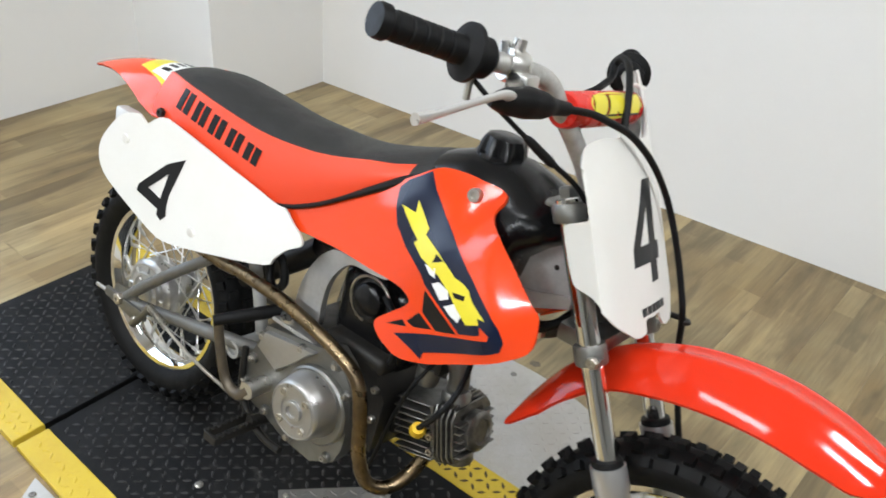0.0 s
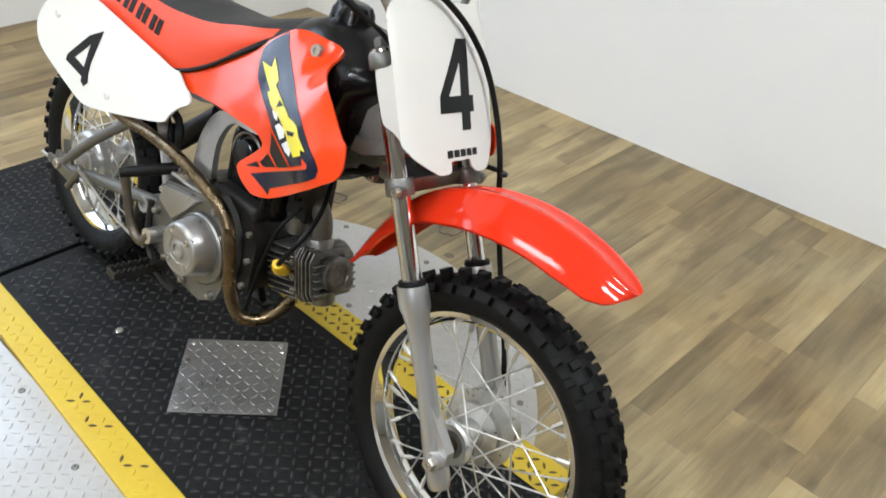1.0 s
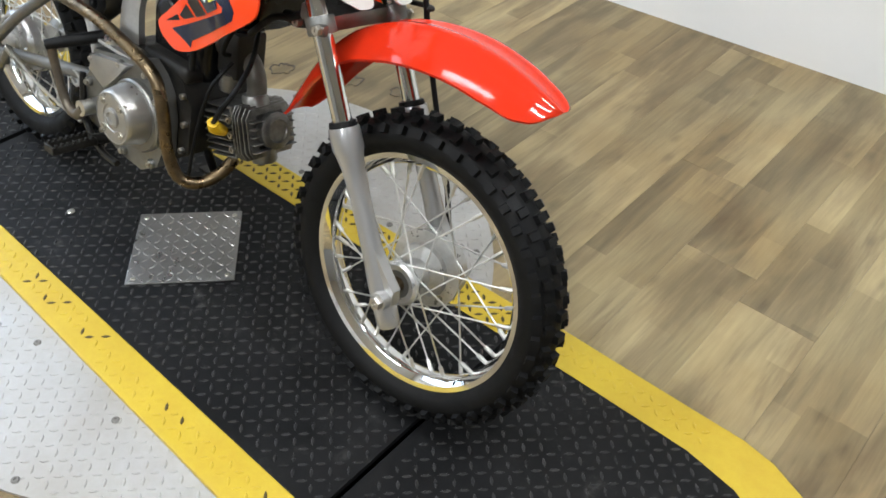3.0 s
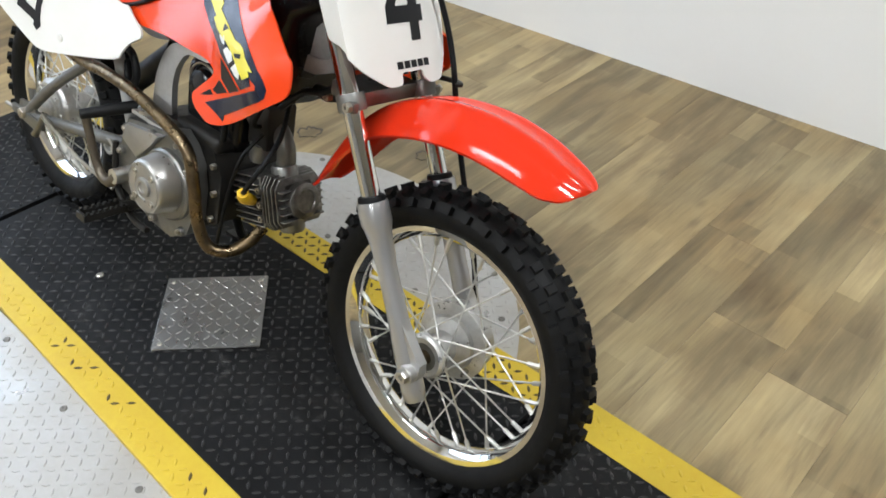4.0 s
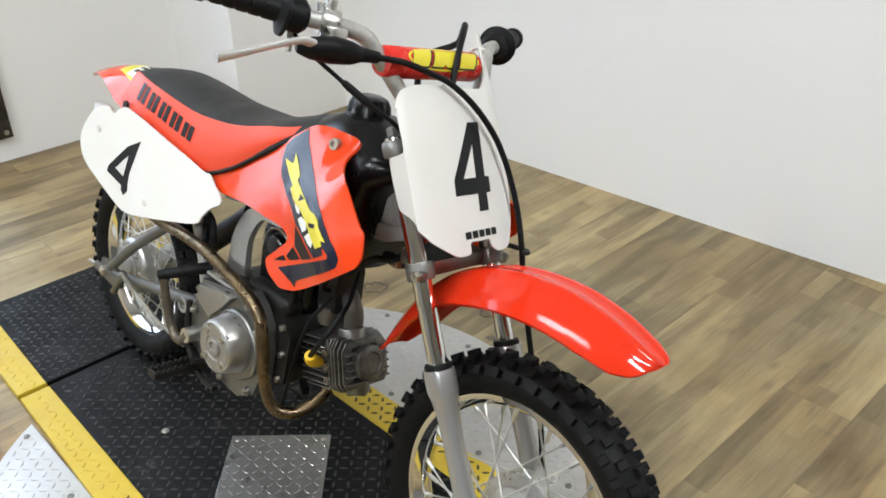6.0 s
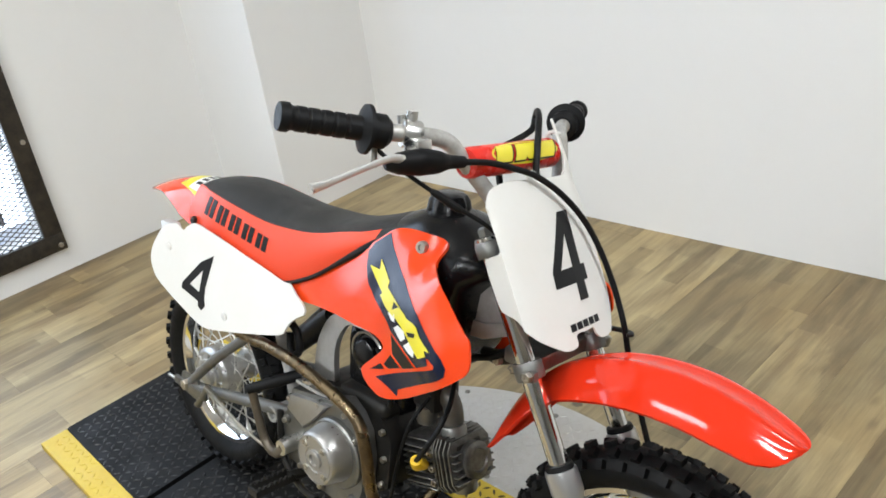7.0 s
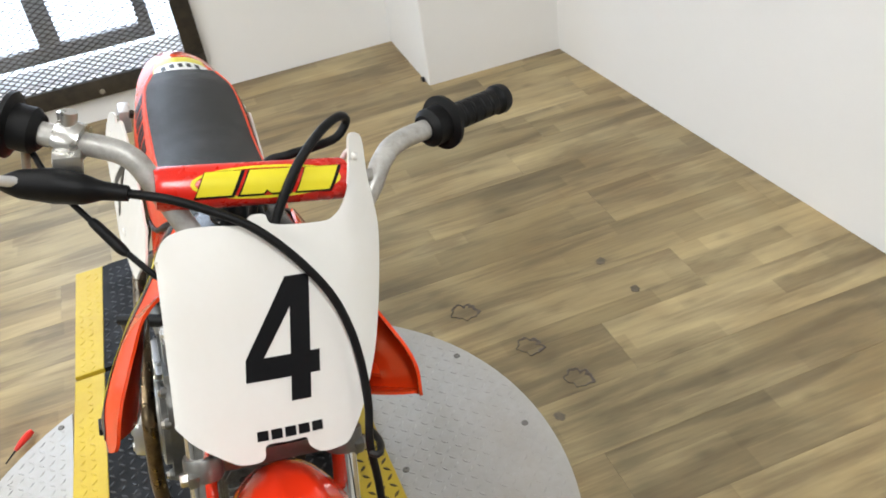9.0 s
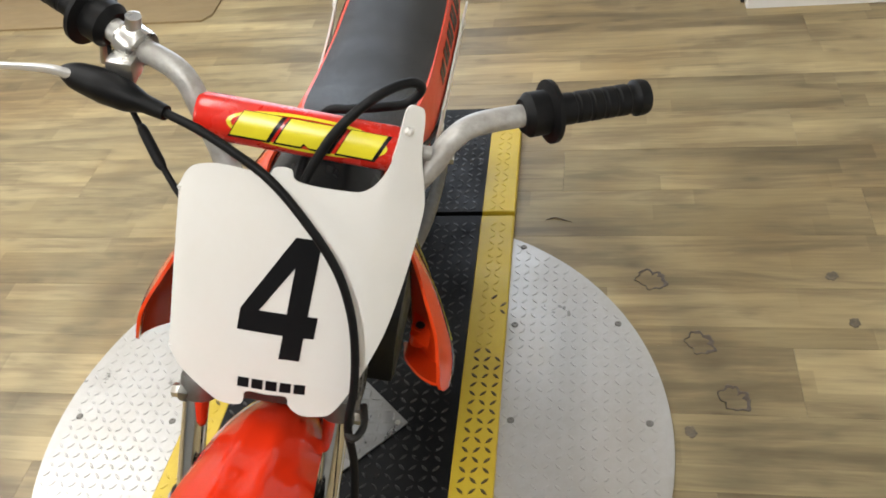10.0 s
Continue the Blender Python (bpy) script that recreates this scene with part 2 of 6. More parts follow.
    knot.inputs[1].default_value, knot.inputs[2].default_value, knot.inputs[3].default_value, knot.inputs[4].default_value = 0.02, 0.10, 0.78, 1.0
    l.new(kv.outputs["Distance"], knot.inputs[0])
    mr = n.new("ShaderNodeMapRange")
    mr.inputs[1].default_value, mr.inputs[2].default_value, mr.inputs[3].default_value, mr.inputs[4].default_value = 0.3, 0.7, 0.86, 1.08
    l.new(fine, mr.inputs[0])
    mr2 = n.new("ShaderNodeMapRange")
    mr2.inputs[3].default_value, mr2.inputs[4].default_value = 0.92, 1.06
    l.new(oi.outputs["Random"], mr2.inputs[0])
    mr3 = n.new("ShaderNodeMapRange")
    mr3.inputs[1].default_value, mr3.inputs[2].default_value, mr3.inputs[3].default_value, mr3.inputs[4].default_value = 0.3, 0.7, 0.70, 1.13
    l.new(soft, mr3.inputs[0])
    prod = mr.outputs[0]
    for other in (mr2, mr3, knot):
        x = n.new("ShaderNodeMath")
        x.operation = "MULTIPLY"
        l.new(prod, x.inputs[0])
        l.new(other.outputs[0], x.inputs[1])
        prod = x.outputs[0]
    sc = n.new("ShaderNodeVectorMath")
    sc.operation = "SCALE"
    l.new(r1.outputs[0], sc.inputs[0])
    l.new(prod, sc.inputs[3])
    toned = n.new("ShaderNodeVectorMath")
    toned.operation = "MULTIPLY"
    l.new(sc.outputs[0], toned.inputs[0])
    l.new(tone.outputs[0], toned.inputs[1])
    # worn brownish zones that run on over several planks
    geo, zone = n.new("ShaderNodeNewGeometry"), n.new("ShaderNodeTexNoise")
    zone.inputs["Scale"].default_value, zone.inputs["Detail"].default_value = 1.9, 4
    zone.inputs["Roughness"].default_value, zone.inputs["Distortion"].default_value = 0.55, 0.5
    l.new(geo.outputs["Position"], zone.inputs["Vector"])
    worn = n.new("ShaderNodeValToRGB")
    we = worn.color_ramp.elements
    we[0].position, we[0].color = 0.40, (1.09, 1.09, 1.10, 1)
    we[1].position, we[1].color = 0.66, (0.86, 0.76, 0.65, 1)
    l.new(zone.outputs[0], worn.inputs[0])
    aged = n.new("ShaderNodeVectorMath")
    aged.operation = "MULTIPLY"
    l.new(toned.outputs[0], aged.inputs[0])
    l.new(worn.outputs[0], aged.inputs[1])
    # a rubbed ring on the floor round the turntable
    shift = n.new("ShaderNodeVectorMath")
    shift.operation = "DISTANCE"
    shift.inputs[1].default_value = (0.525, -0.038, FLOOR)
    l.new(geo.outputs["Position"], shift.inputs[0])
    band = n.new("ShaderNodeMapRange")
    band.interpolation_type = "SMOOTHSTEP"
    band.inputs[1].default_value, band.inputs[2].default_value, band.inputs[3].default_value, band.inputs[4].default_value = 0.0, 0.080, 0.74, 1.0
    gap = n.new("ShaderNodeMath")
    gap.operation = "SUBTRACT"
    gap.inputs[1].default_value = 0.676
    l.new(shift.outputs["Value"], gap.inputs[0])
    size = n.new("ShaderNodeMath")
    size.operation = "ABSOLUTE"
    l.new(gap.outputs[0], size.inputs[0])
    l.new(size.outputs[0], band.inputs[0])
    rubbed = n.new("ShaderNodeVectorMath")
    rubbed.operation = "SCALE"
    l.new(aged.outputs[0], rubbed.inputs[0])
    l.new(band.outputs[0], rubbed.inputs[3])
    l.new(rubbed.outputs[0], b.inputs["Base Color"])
    rr = n.new("ShaderNodeMapRange")
    rr.inputs[3].default_value, rr.inputs[4].default_value = 0.36, 0.56
    l.new(soft, rr.inputs[0])
    l.new(rr.outputs[0], b.inputs["Roughness"])
    bp = n.new("ShaderNodeBump")
    bp.inputs["Strength"].default_value, bp.inputs["Distance"].default_value = 0.12, 0.001
    l.new(fine, bp.inputs["Height"])
    l.new(bp.outputs[0], b.inputs["Normal"])
    return m


SLIDER_GREY = mat("silver_grey_slider_paint", (0.48, 0.48, 0.482), 0.33, 0.8, 0.12, 120, 0.2, 9, 0.04, 260, second=(0.46, 0.455, 0.44), rough_var=0.06)
DULL_STEEL = mat("dull_dark_steel", (0.24, 0.23, 0.21), 0.45, 0.7, 0.3, 300, 0.3, 60, 0.1, 600)
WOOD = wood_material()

# ---- mesh helpers ----
def part(name, bm, material, parent=None, label="", smooth=True):
    """Links a bmesh as one mesh object, under a thing or a part."""
    bmesh.ops.recalc_face_normals(bm, faces=bm.faces)
    me = bpy.data.meshes.new(name)
    bm.to_mesh(me)
    bm.free()
    me.materials.append(material)
    if smooth:
        me.polygons.foreach_set("use_smooth", [True] * len(me.polygons))
        me.set_sharp_from_angle(angle=radians(38))
    ob = new(name, me)
    if parent is not None:
        ob.parent = parent
    if label:
        ob["label"] = label
    return ob


def thing(name, label, category, group="", kind="", m=None):
    ob = tagged(new(name), label, category, group, kind)
    if m is not None:
        ob.matrix_world = m
    return ob


def catmull(pts, per=6, closed=False):
    pts = [Vector(p) for p in pts]
    n = len(pts)
    out = []
    for i in range(n if closed else n - 1):
        if closed:
            a, b, c, d = pts[i - 1], pts[i], pts[(i + 1) % n], pts[(i + 2) % n]
        else:
            a, b, c, d = pts[max(i - 1, 0)], pts[i], pts[i + 1], pts[min(i + 2, n - 1)]
        for k in range(per):
            t = k / per
            out.append(0.5 * ((2 * b) + (c - a) * t + (2 * a - 5 * b + 4 * c - d) * t * t + (3 * b - a - 3 * c + d) * t ** 3))
    if not closed:
        out.append(pts[-1])
    return out


def loft(bm, rings, close_ring=True, caps=True):
    vs = [[bm.verts.new(p) for p in r] for r in rings]
    n = len(vs[0])
    for a, b in zip(vs, vs[1:]):
        for i in range(n if close_ring else n - 1):
            j = (i + 1) % n
            bm.faces.new((a[i], a[j], b[j], b[i]))
    if caps and close_ring:
        bm.faces.new(vs[0])
        bm.faces.new(vs[-1])
    return bm


def tube(pts, r, n=12, per=6, bm=None, flat=1.0):
    """A round bar along a smooth line; r is one radius or one for each point."""
    bm = bm or bmesh.new()
    line = catmull(pts, per) if len(pts) > 2 and per > 1 else [Vector(p) for p in pts]
    rs = [r] * len(pts) if isinstance(r, (int, float)) else list(r)
    rad = [float(x) for x in np.interp(np.linspace(0, len(pts) - 1, len(line)), range(len(pts)), rs)]
    side, rings = None, []
    for i, p in enumerate(line):
        d = (line[min(i + 1, len(line) - 1)] - line[max(i - 1, 0)]).normalized()
        if side is None:
            side = d.orthogonal().normalized()
        side = (side - d * side.dot(d)).normalized()
        other = d.cross(side)
        rings.append([p + rad[i] * (math.cos(a) * side + flat * math.sin(a) * other) for a in (2 * math.pi * k / n for k in range(n))])
    return loft(bm, rings)


def lathe(profile, centre, axis, n=32, bm=None, closed=False):
    """Profile of (radius, height along the axis) turned round the axis at centre."""
    bm = bm or bmesh.new()
    axis = Vector(axis).normalized()
    side = Vector((0, 0, 1)) if abs(axis.z) < 0.9 else Vector((1, 0, 0))
    side = (side - axis * side.dot(axis)).normalized()
    other = axis.cross(side)
    c = Vector(centre)
    prof = list(profile) + ([profile[0]] if closed else [])
    rings = [[c + axis * h + r * (math.cos(a) * side + math.sin(a) * other) for a in (2 * math.pi * k / n for k in range(n))] for r, h in prof]
    return loft(bm, rings, True, not closed)


def box(lo, hi, bevel=0.0, bm=None, seg=2, m=None):
    bm = bm or bmesh.new()
    b2 = bmesh.new()
    bmesh.ops.create_cube(b2, size=1)
    s = [hi[i] - lo[i] for i in range(3)]
    c = [(hi[i] + lo[i]) / 2 for i in range(3)]
    for v in b2.verts:
        v.co = Vector((v.co.x * s[0] + c[0], v.co.y * s[1] + c[1], v.co.z * s[2] + c[2]))
    if bevel:
        bmesh.ops.bevel(b2, geom=list(b2.edges), offset=bevel, segments=seg, profile=0.6, affect="EDGES")
    if m is not None:
        b2.transform(m)
    me = bpy.data.meshes.new("tmp")
    b2.to_mesh(me)
    b2.free()
    bm.from_mesh(me)
    bpy.data.meshes.remove(me)
    return bm


def prism(outline, h0, h1, m=None, bevel=0.0, bm=None):
    """A flat outline given thickness from h0 to h1 along z, then placed by m."""
    bm = bm or bmesh.new()
    b2 = bmesh.new()
    lo = [b2.verts.new((x, y, h0)) for x, y in outline]
    hi = [b2.verts.new((x, y, h1)) for x, y in outline]
    b2.faces.new(lo[::-1])
    top = b2.faces.new(hi)
    n = len(lo)
    for i in range(n):
        b2.faces.new((lo[i], lo[(i + 1) % n], hi[(i + 1) % n], hi[i]))
    if bevel:
        bmesh.ops.bevel(b2, geom=list(top.edges), offset=bevel, segments=2, profile=0.6, affect="EDGES")
    if m is not None:
        b2.transform(m)
    me = bpy.data.meshes.new("tmp")
    b2.to_mesh(me)
    b2.free()
    bm.from_mesh(me)
    bpy.data.meshes.remove(me)
    return bm


def inside(p, poly):
    x, y = p
    hit = False
    for (x0, y0), (x1, y1) in zip(poly, poly[1:] + poly[:1]):
        if (y0 > y) != (y1 > y) and x < (x1 - x0) * (y - y0) / (y1 - y0) + x0:
            hit = not hit
    return hit


def sheet(outline, place, thick, step=0.012, smooth=True, bm=None, per=5):
    """A thin curved panel: the flat outline (a, b) is filled with a grid, carried to space by place(a, b) and given thickness."""
    from mathutils.geometry import delaunay_2d_cdt
    bm = bm or bmesh.new()
    if smooth:
        edge = [(p.x, p.y) for p in catmull([(x, y, 0) for x, y in outline], per, True)]
    else:
        edge = []
        for (x0, y0), (x1, y1) in zip(outline, outline[1:] + outline[:1]):
            k = max(1, int(math.hypot(x1 - x0, y1 - y0) / step))
            edge += [(x0 + (x1 - x0) * i / k, y0 + (y1 - y0) * i / k) for i in range(k)]
    xs, ys = [p[0] for p in edge], [p[1] for p in edge]
    pts = list(edge)
    for i in range(int((max(xs) - min(xs)) / step) + 1):
        for j in range(int((max(ys) - min(ys)) / step) + 1):
            p = (min(xs) + (i + 0.5 * (j % 2)) * step, min(ys) + j * step)
            if inside(p, edge) and min((p[0] - a) ** 2 + (p[1] - b) ** 2 for a, b in edge) > (0.45 * step) ** 2:
                pts.append(p)
    n = len(edge)
    co, _, faces, *_ = delaunay_2d_cdt([Vector(p) for p in pts], [(i, (i + 1) % n) for i in range(n)], [], 1, 1e-6)
    base = [Vector(place(c.x, c.y)) for c in co]
    e = 1e-4
    norm = []
    for c in co:
        a = Vector(place(c.x + e, c.y)) - Vector(place(c.x - e, c.y))
        b = Vector(place(c.x, c.y + e)) - Vector(place(c.x, c.y - e))
        norm.append(a.cross(b).normalized())
    f = [bm.verts.new(p) for p in base]
    g = [bm.verts.new(p - q * thick) for p, q in zip(base, norm)]
    count = {}
    for t in faces:
        bm.faces.new([f[i] for i in t])
        bm.faces.new([g[i] for i in reversed(t)])
        for i, j in zip(t, list(t[1:]) + [t[0]]):
            count[(i, j)] = 1
    for i, j in count:
        if (j, i) not in count:
            bm.faces.new((f[j], f[i], g[i], g[j]))
    return bm


def poly_surface(samples):
    """A smooth quadratic v(u, w) through a few known places (u, w, v)."""
    s = np.array(samples)
    A = np.c_[np.ones(len(s)), s[:, 0], s[:, 1], s[:, 0] ** 2, s[:, 0] * s[:, 1], s[:, 1] ** 2]
    k = np.linalg.lstsq(A, s[:, 2], rcond=None)[0]
    return lambda u, w: float(k @ np.array([1, u, w, u * u, u * w, w * w]))


def soft_surface(samples):
    """A thin-plate surface v(u, w) through a few known places (u, w, v)."""
    s = np.array(samples)
    n = len(s)

    def phi(r2):
        return r2 * np.log(r2 + 1e-12)

    K = phi(((s[:, None, :2] - s[None, :, :2]) ** 2).sum(-1)) + 2e-4 * np.eye(n)
    Q = np.c_[np.ones(n), s[:, :2]]
    k = np.linalg.solve(np.block([[K, Q], [Q.T, np.zeros((3, 3))]]), np.r_[s[:, 2], 0, 0, 0])
    return lambda u, w: float(k[:n] @ phi(((s[:, :2] - (u, w)) ** 2).sum(-1)) + k[n] + k[n + 1] * u + k[n + 2] * w)


def bolt_head(bm, place, axis, r=0.006, h=0.005):
    return lathe([(r * 0.2, -0.001), (r, -0.001), (r, h * 0.8), (r * 0.85, h), (r * 0.4, h), (r * 0.3, h * 0.55)], place, axis, 6, bm)

# ---- the room ----
def wall(name, pts, label, finish=None, z0=FLOOR - 0.02, z1=CEIL, thick=0.12):
    """A straight upright wall from pts[0] to pts[1], its face on that line, its thickness to the right of it."""
    (x0, y0), (x1, y1) = pts
    d = Vector((x1 - x0, y1 - y0, 0))
    m = Matrix.Translation((x0, y0, 0)) @ Matrix.Rotation(math.atan2(d.y, d.x), 4, "Z")
    ob = part(name, box((0, -thick, z0), (d.length, 0, z1), 0.002, m=m), finish or WALL, smooth=False)
    return tagged(ob, label, "wall", kind="structure")


BACK, PIL = -1.362, -0.946
WY = 0.82
WALL_SLANT = 0.086
RIGHT0, RIGHT1 = 1.285, 1.285 + (5.6 - PIL) * WALL_SLANT
# the back wall is pierced by the screened window
W0, W1, WZ0, WZ1 = -0.778, 0.122, 0.116, 1.95
tagged(part("wall_back", box((BACK - 0.12, W1, FLOOR - 0.02), (BACK, WY + 0.1, CEIL)), WALL, smooth=False), "plain white painted wall with a screened window", "wall", kind="structure")
tagged(part("wall_back_low", box((BACK - 0.12, W0, FLOOR - 0.02), (BACK, W1, WZ0)), WALL, smooth=False), "white painted wall below the screened window", "wall", kind="structure")
tagged(part("wall_back_high", box((BACK - 0.12, W0, WZ1), (BACK, W1, CEIL)), WALL, smooth=False), "white painted wall above the screened window", "wall", kind="structure")
tagged(part("wall_back_side", box((BACK - 0.12, -5.2, FLOOR - 0.02), (BACK, W0, CEIL)), WALL, smooth=False), "white painted wall beside the screened window", "wall", kind="structure")
tagged(part("wall_pillar", box((BACK - 0.1, WY, FLOOR - 0.02), (PIL, RIGHT0 + 0.1, CEIL), 0.003), WALL, smooth=False), "boxed white painted pillar in the corner", "pillar", kind="structure")
wall("wall_right", ((5.6, RIGHT1), (PIL - 0.02, RIGHT0)), "plain white painted wall meeting the wood-look floor")
# two unseen walls added to close the room; their grey limits bounced light
wall("wall_front", ((5.6, -5.2), (5.6, RIGHT1 + 0.1)), "unseen grey wall added to close the room", SHOP_WALL)
wall("wall_left", ((BACK - 0.1, -5.2), (5.7, -5.2)), "unseen grey wall added to close the room", SHOP_WALL)
tagged(part("ceiling", box((BACK - 0.2, -5.4, CEIL), (5.8, 2.0, CEIL + 0.1)), CEILING, smooth=False), "white ceiling with tube lights", "ceiling", kind="structure")
tagged(part("floor", box((BACK - 0.2, -5.4, FLOOR - 0.06), (5.8, 2.0, FLOOR - 0.004)), GAP_DARK, smooth=False), "floor laid with wood-look vinyl planks", "floor", kind="structure")

for tx, ty in TUBES:
    lamp = thing("ceiling_light", "white tube light with a diffuser on the ceiling", "ceiling light", "tube lights", m=pose(tx, ty, CEIL))
    part("housing", box((-0.62, -0.11, -0.06), (0.62, 0.11, 0.0), 0.008), CEILING, lamp)
    dm = bpy.data.materials.get("lamp_diffuser")
    if dm is None:
        dm = bpy.data.materials.new("lamp_diffuser")
        dm.use_nodes = True
        q = dm.node_tree.nodes["Principled BSDF"]
        q.inputs["Emission Color"].default_value, q.inputs["Emission Strength"].default_value = (1.0, 0.96, 0.9, 1), 6.0
    part("diffuser", box((-0.60, -0.09, -0.075), (0.60, 0.09, -0.06), 0.005), dm, lamp)

# ---- screened window ----
def screened_window():
    out = bpy.data.materials.new("daylight_outside")
    out.use_nodes = True
    n, l = out.node_tree.nodes, out.node_tree.links
    em = n.new("ShaderNodeEmission")
    tc, tn, r = n.new("ShaderNodeTexCoord"), n.new("ShaderNodeTexNoise"), n.new("ShaderNodeValToRGB")
    tn.inputs["Scale"].default_value, tn.inputs["Detail"].default_value = 1.4, 3
    r.color_ramp.elements[0].position, r.color_ramp.elements[0].color = 0.35, (0.42, 0.50, 0.66, 1)
    r.color_ramp.elements[1].position, r.color_ramp.elements[1].color = 0.55, (0.80, 0.90, 1.0, 1)
    l.new(tc.outputs["Object"], tn.inputs["Vector"])
    l.new(tn.outputs[0], r.inputs[0])
    l.new(r.outputs[0], em.inputs[0])
    em.inputs[1].default_value = 1.7
    l.new(em.outputs[0], n["Material Output"].inputs[0])
    tagged(part("backdrop", box((BACK - 2.6, -3.5, -1.0), (BACK - 2.55, 3.0, 3.5)), out, smooth=False), "bright daylight outside the screened window", "backdrop", kind="structure")
    win = thing("window_1", "window behind a dark steel frame with expanded metal mesh", "window", kind="structure")
    for name, lo, hi in (("sash_stile", (-0.748, 0.241), (-0.678, WZ1)), ("sash_stile", (0.000, 0.241), (0.042, WZ1)), ("sash_rail", (-0.748, 0.191), (0.042, 0.241)),
                         ("mullion", (-0.318, 0.241), (-0.250, WZ1))):
        part(name, box((BACK - 0.115, lo[0], lo[1]), (BACK - 0.075, hi[0], hi[1]), 0.004), WOOD_FRAME, win)
    glass = bpy.data.materials.new("window_glass")
    glass.use_nodes = True
    g = glass.node_tree.nodes["Principled BSDF"]
    g.inputs["Transmission Weight"].default_value, g.inputs["Roughness"].default_value = 1.0, 0.02
    p = part("pane", box((BACK - 0.074, W0, WZ0), (BACK - 0.070, W1, WZ1)), glass, win, smooth=False)
    p.visible_shadow = False
    screen = thing("window_screen", "dark steel frame with expanded metal mesh bolted over the window", "security screen")
    F0, F1, G0, G1, fw = -0.838, 0.175, 0.069, 2.02, 0.062
    for name, lo, hi in (("frame_bar", (F0, G0), (F1, G0 + fw)), ("frame_bar", (F0, G1 - fw), (F1, G1)),
                         ("frame_bar", (F0, G0 + fw), (F0 + fw, G1 - fw)), ("frame_bar", (F1 - fw, G0 + fw), (F1, G1 - fw))):
        part(name, box((BACK + 0.001, lo[0], lo[1]), (BACK + 0.022, hi[0], hi[1]), 0.003), DARK_STEEL, screen)
    for y, z in [(F0 + 0.03, G0 + 0.02), (F0 + 0.36, G0 + 0.02), (F0 + 0.66, G0 + 0.02), (F1 - 0.02, G0 + 0.02), (F1 - 0.02, 0.46), (F1 - 0.02, 0.95), (F0 + 0.02, 0.46)]:
        part("bolt", bolt_head(bmesh.new(), (BACK + 0.022, y, z), (1, 0, 0), 0.009, 0.006), BOLT, screen)
    latch = tube([(BACK + 0.022, F0 + 0.02, 0.30), (BACK + 0.07, F0 + 0.025, 0.30), (BACK + 0.07, F0 + 0.06, 0.23), (BACK + 0.07, F0 + 0.06, 0.12), (BACK + 0.022, F0 + 0.055, 0.10)], 0.006, 8, 4)
    part("latch_handle", latch, BOLT, screen, "thin bent steel pull handle")
    # expanded metal: crossing slanted strands
    bm = bmesh.new()
    ya, yb, za, zb = F0 + fw - 0.004, F1 - fw + 0.004, G0 + fw - 0.004, G1 - fw + 0.004
    pitch_y, pitch_z = 0.032, 0.0165
    s = pitch_z / pitch_y
    span = yb - ya
    for sgn in (1, -1):
        k = -int(span * s / pitch_z) - 2
        while za + k * pitch_z < zb + span * s + 0.1:
            c = za + k * pitch_z
            k += 1
            # line z = c + sgn * s * (y - y_start)
            y_start = ya if sgn > 0 else yb
            pts = []
            for y in (ya, yb):
                pts.append([y, c + s * abs(y - y_start)])
            pts.sort(key=lambda q: q[1])
            (y0, z0), (y1, z1) = pts
            if z1 < za or z0 > zb:
                continue
            if z0 < za:
                y0, z0 = y0 + (y1 - y0) * (za - z0) / (z1 - z0), za
            if z1 > zb:
                y1, z1 = y0 + (y1 - y0) * (zb - z0) / (z1 - z0), zb
            a, b2 = Vector((BACK + 0.010, y0, z0)), Vector((BACK + 0.010, y1, z1))
            if (b2 - a).length < 0.01:
                continue
            d = (b2 - a).normalized()
            nrm = Vector((0, -d.z, d.y)) * 0.0014
            dx = Vector((0.0018, 0, 0)) * (1 if sgn > 0 else -1)
            vs = [bm.verts.new(p) for p in (a + nrm, a - nrm, b2 - nrm, b2 + nrm)]
            ws = [bm.verts.new(p + dx) for p in (a + nrm, a - nrm, b2 - nrm, b2 + nrm)]
            bm.faces.new(vs)
            bm.faces.new(ws[::-1])
            for i in range(4):
                bm.faces.new((vs[i], ws[i], ws[(i + 1) % 4], vs[(i + 1) % 4]))
    part("mesh_panel", bm, DARK_STEEL, screen, "expanded metal mesh", smooth=False)


screened_window()

# ---- turntable, matting ----
DX, DY, DR = 0.525, -0.038, 0.571
Y_OUT0, Y_OUT1 = -0.350, 0.234
SEAM0, SEAM1, END0, END1 = -0.046, 1.118, -0.460, 1.86
PLATE_Z, MAT_Z = -0.010, 0.0


def tread(bm, x0, x1, y0, y1, z, pitch, length, width, height, keep, turn=0.0):
    """Raised lozenges in alternating directions, as on chequer plate."""
    ang = (radians(45) + turn, radians(-45) + turn)
    nx, ny = int((x1 - x0) / pitch), int((y1 - y0) / pitch)
    for i in range(nx + 1):
        for j in range(ny + 1):
            cx, cy = x0 + (i + 0.5) * pitch, y0 + (j + 0.5) * pitch
            if not keep(cx, cy):
                continue
            a = ang[(i + j) % 2]
            c, s = math.cos(a), math.sin(a)
            lo = [(-length, 0), (-length * 0.35, -width), (length * 0.35, -width), (length, 0), (length * 0.35, width), (-length * 0.35, width)]
            base = [bm.verts.new((cx + x * c - y * s, cy + x * s + y * c, z)) for x, y in lo]
            top = [bm.verts.new((cx + 0.6 * (x * c - y * s), cy + 0.6 * (x * s + y * c), z + height)) for x, y in lo]
            bm.faces.new(top)
            for q in range(6):
                bm.faces.new((base[q], base[(q + 1) % 6], top[(q + 1) % 6], top[q]))
    return bm


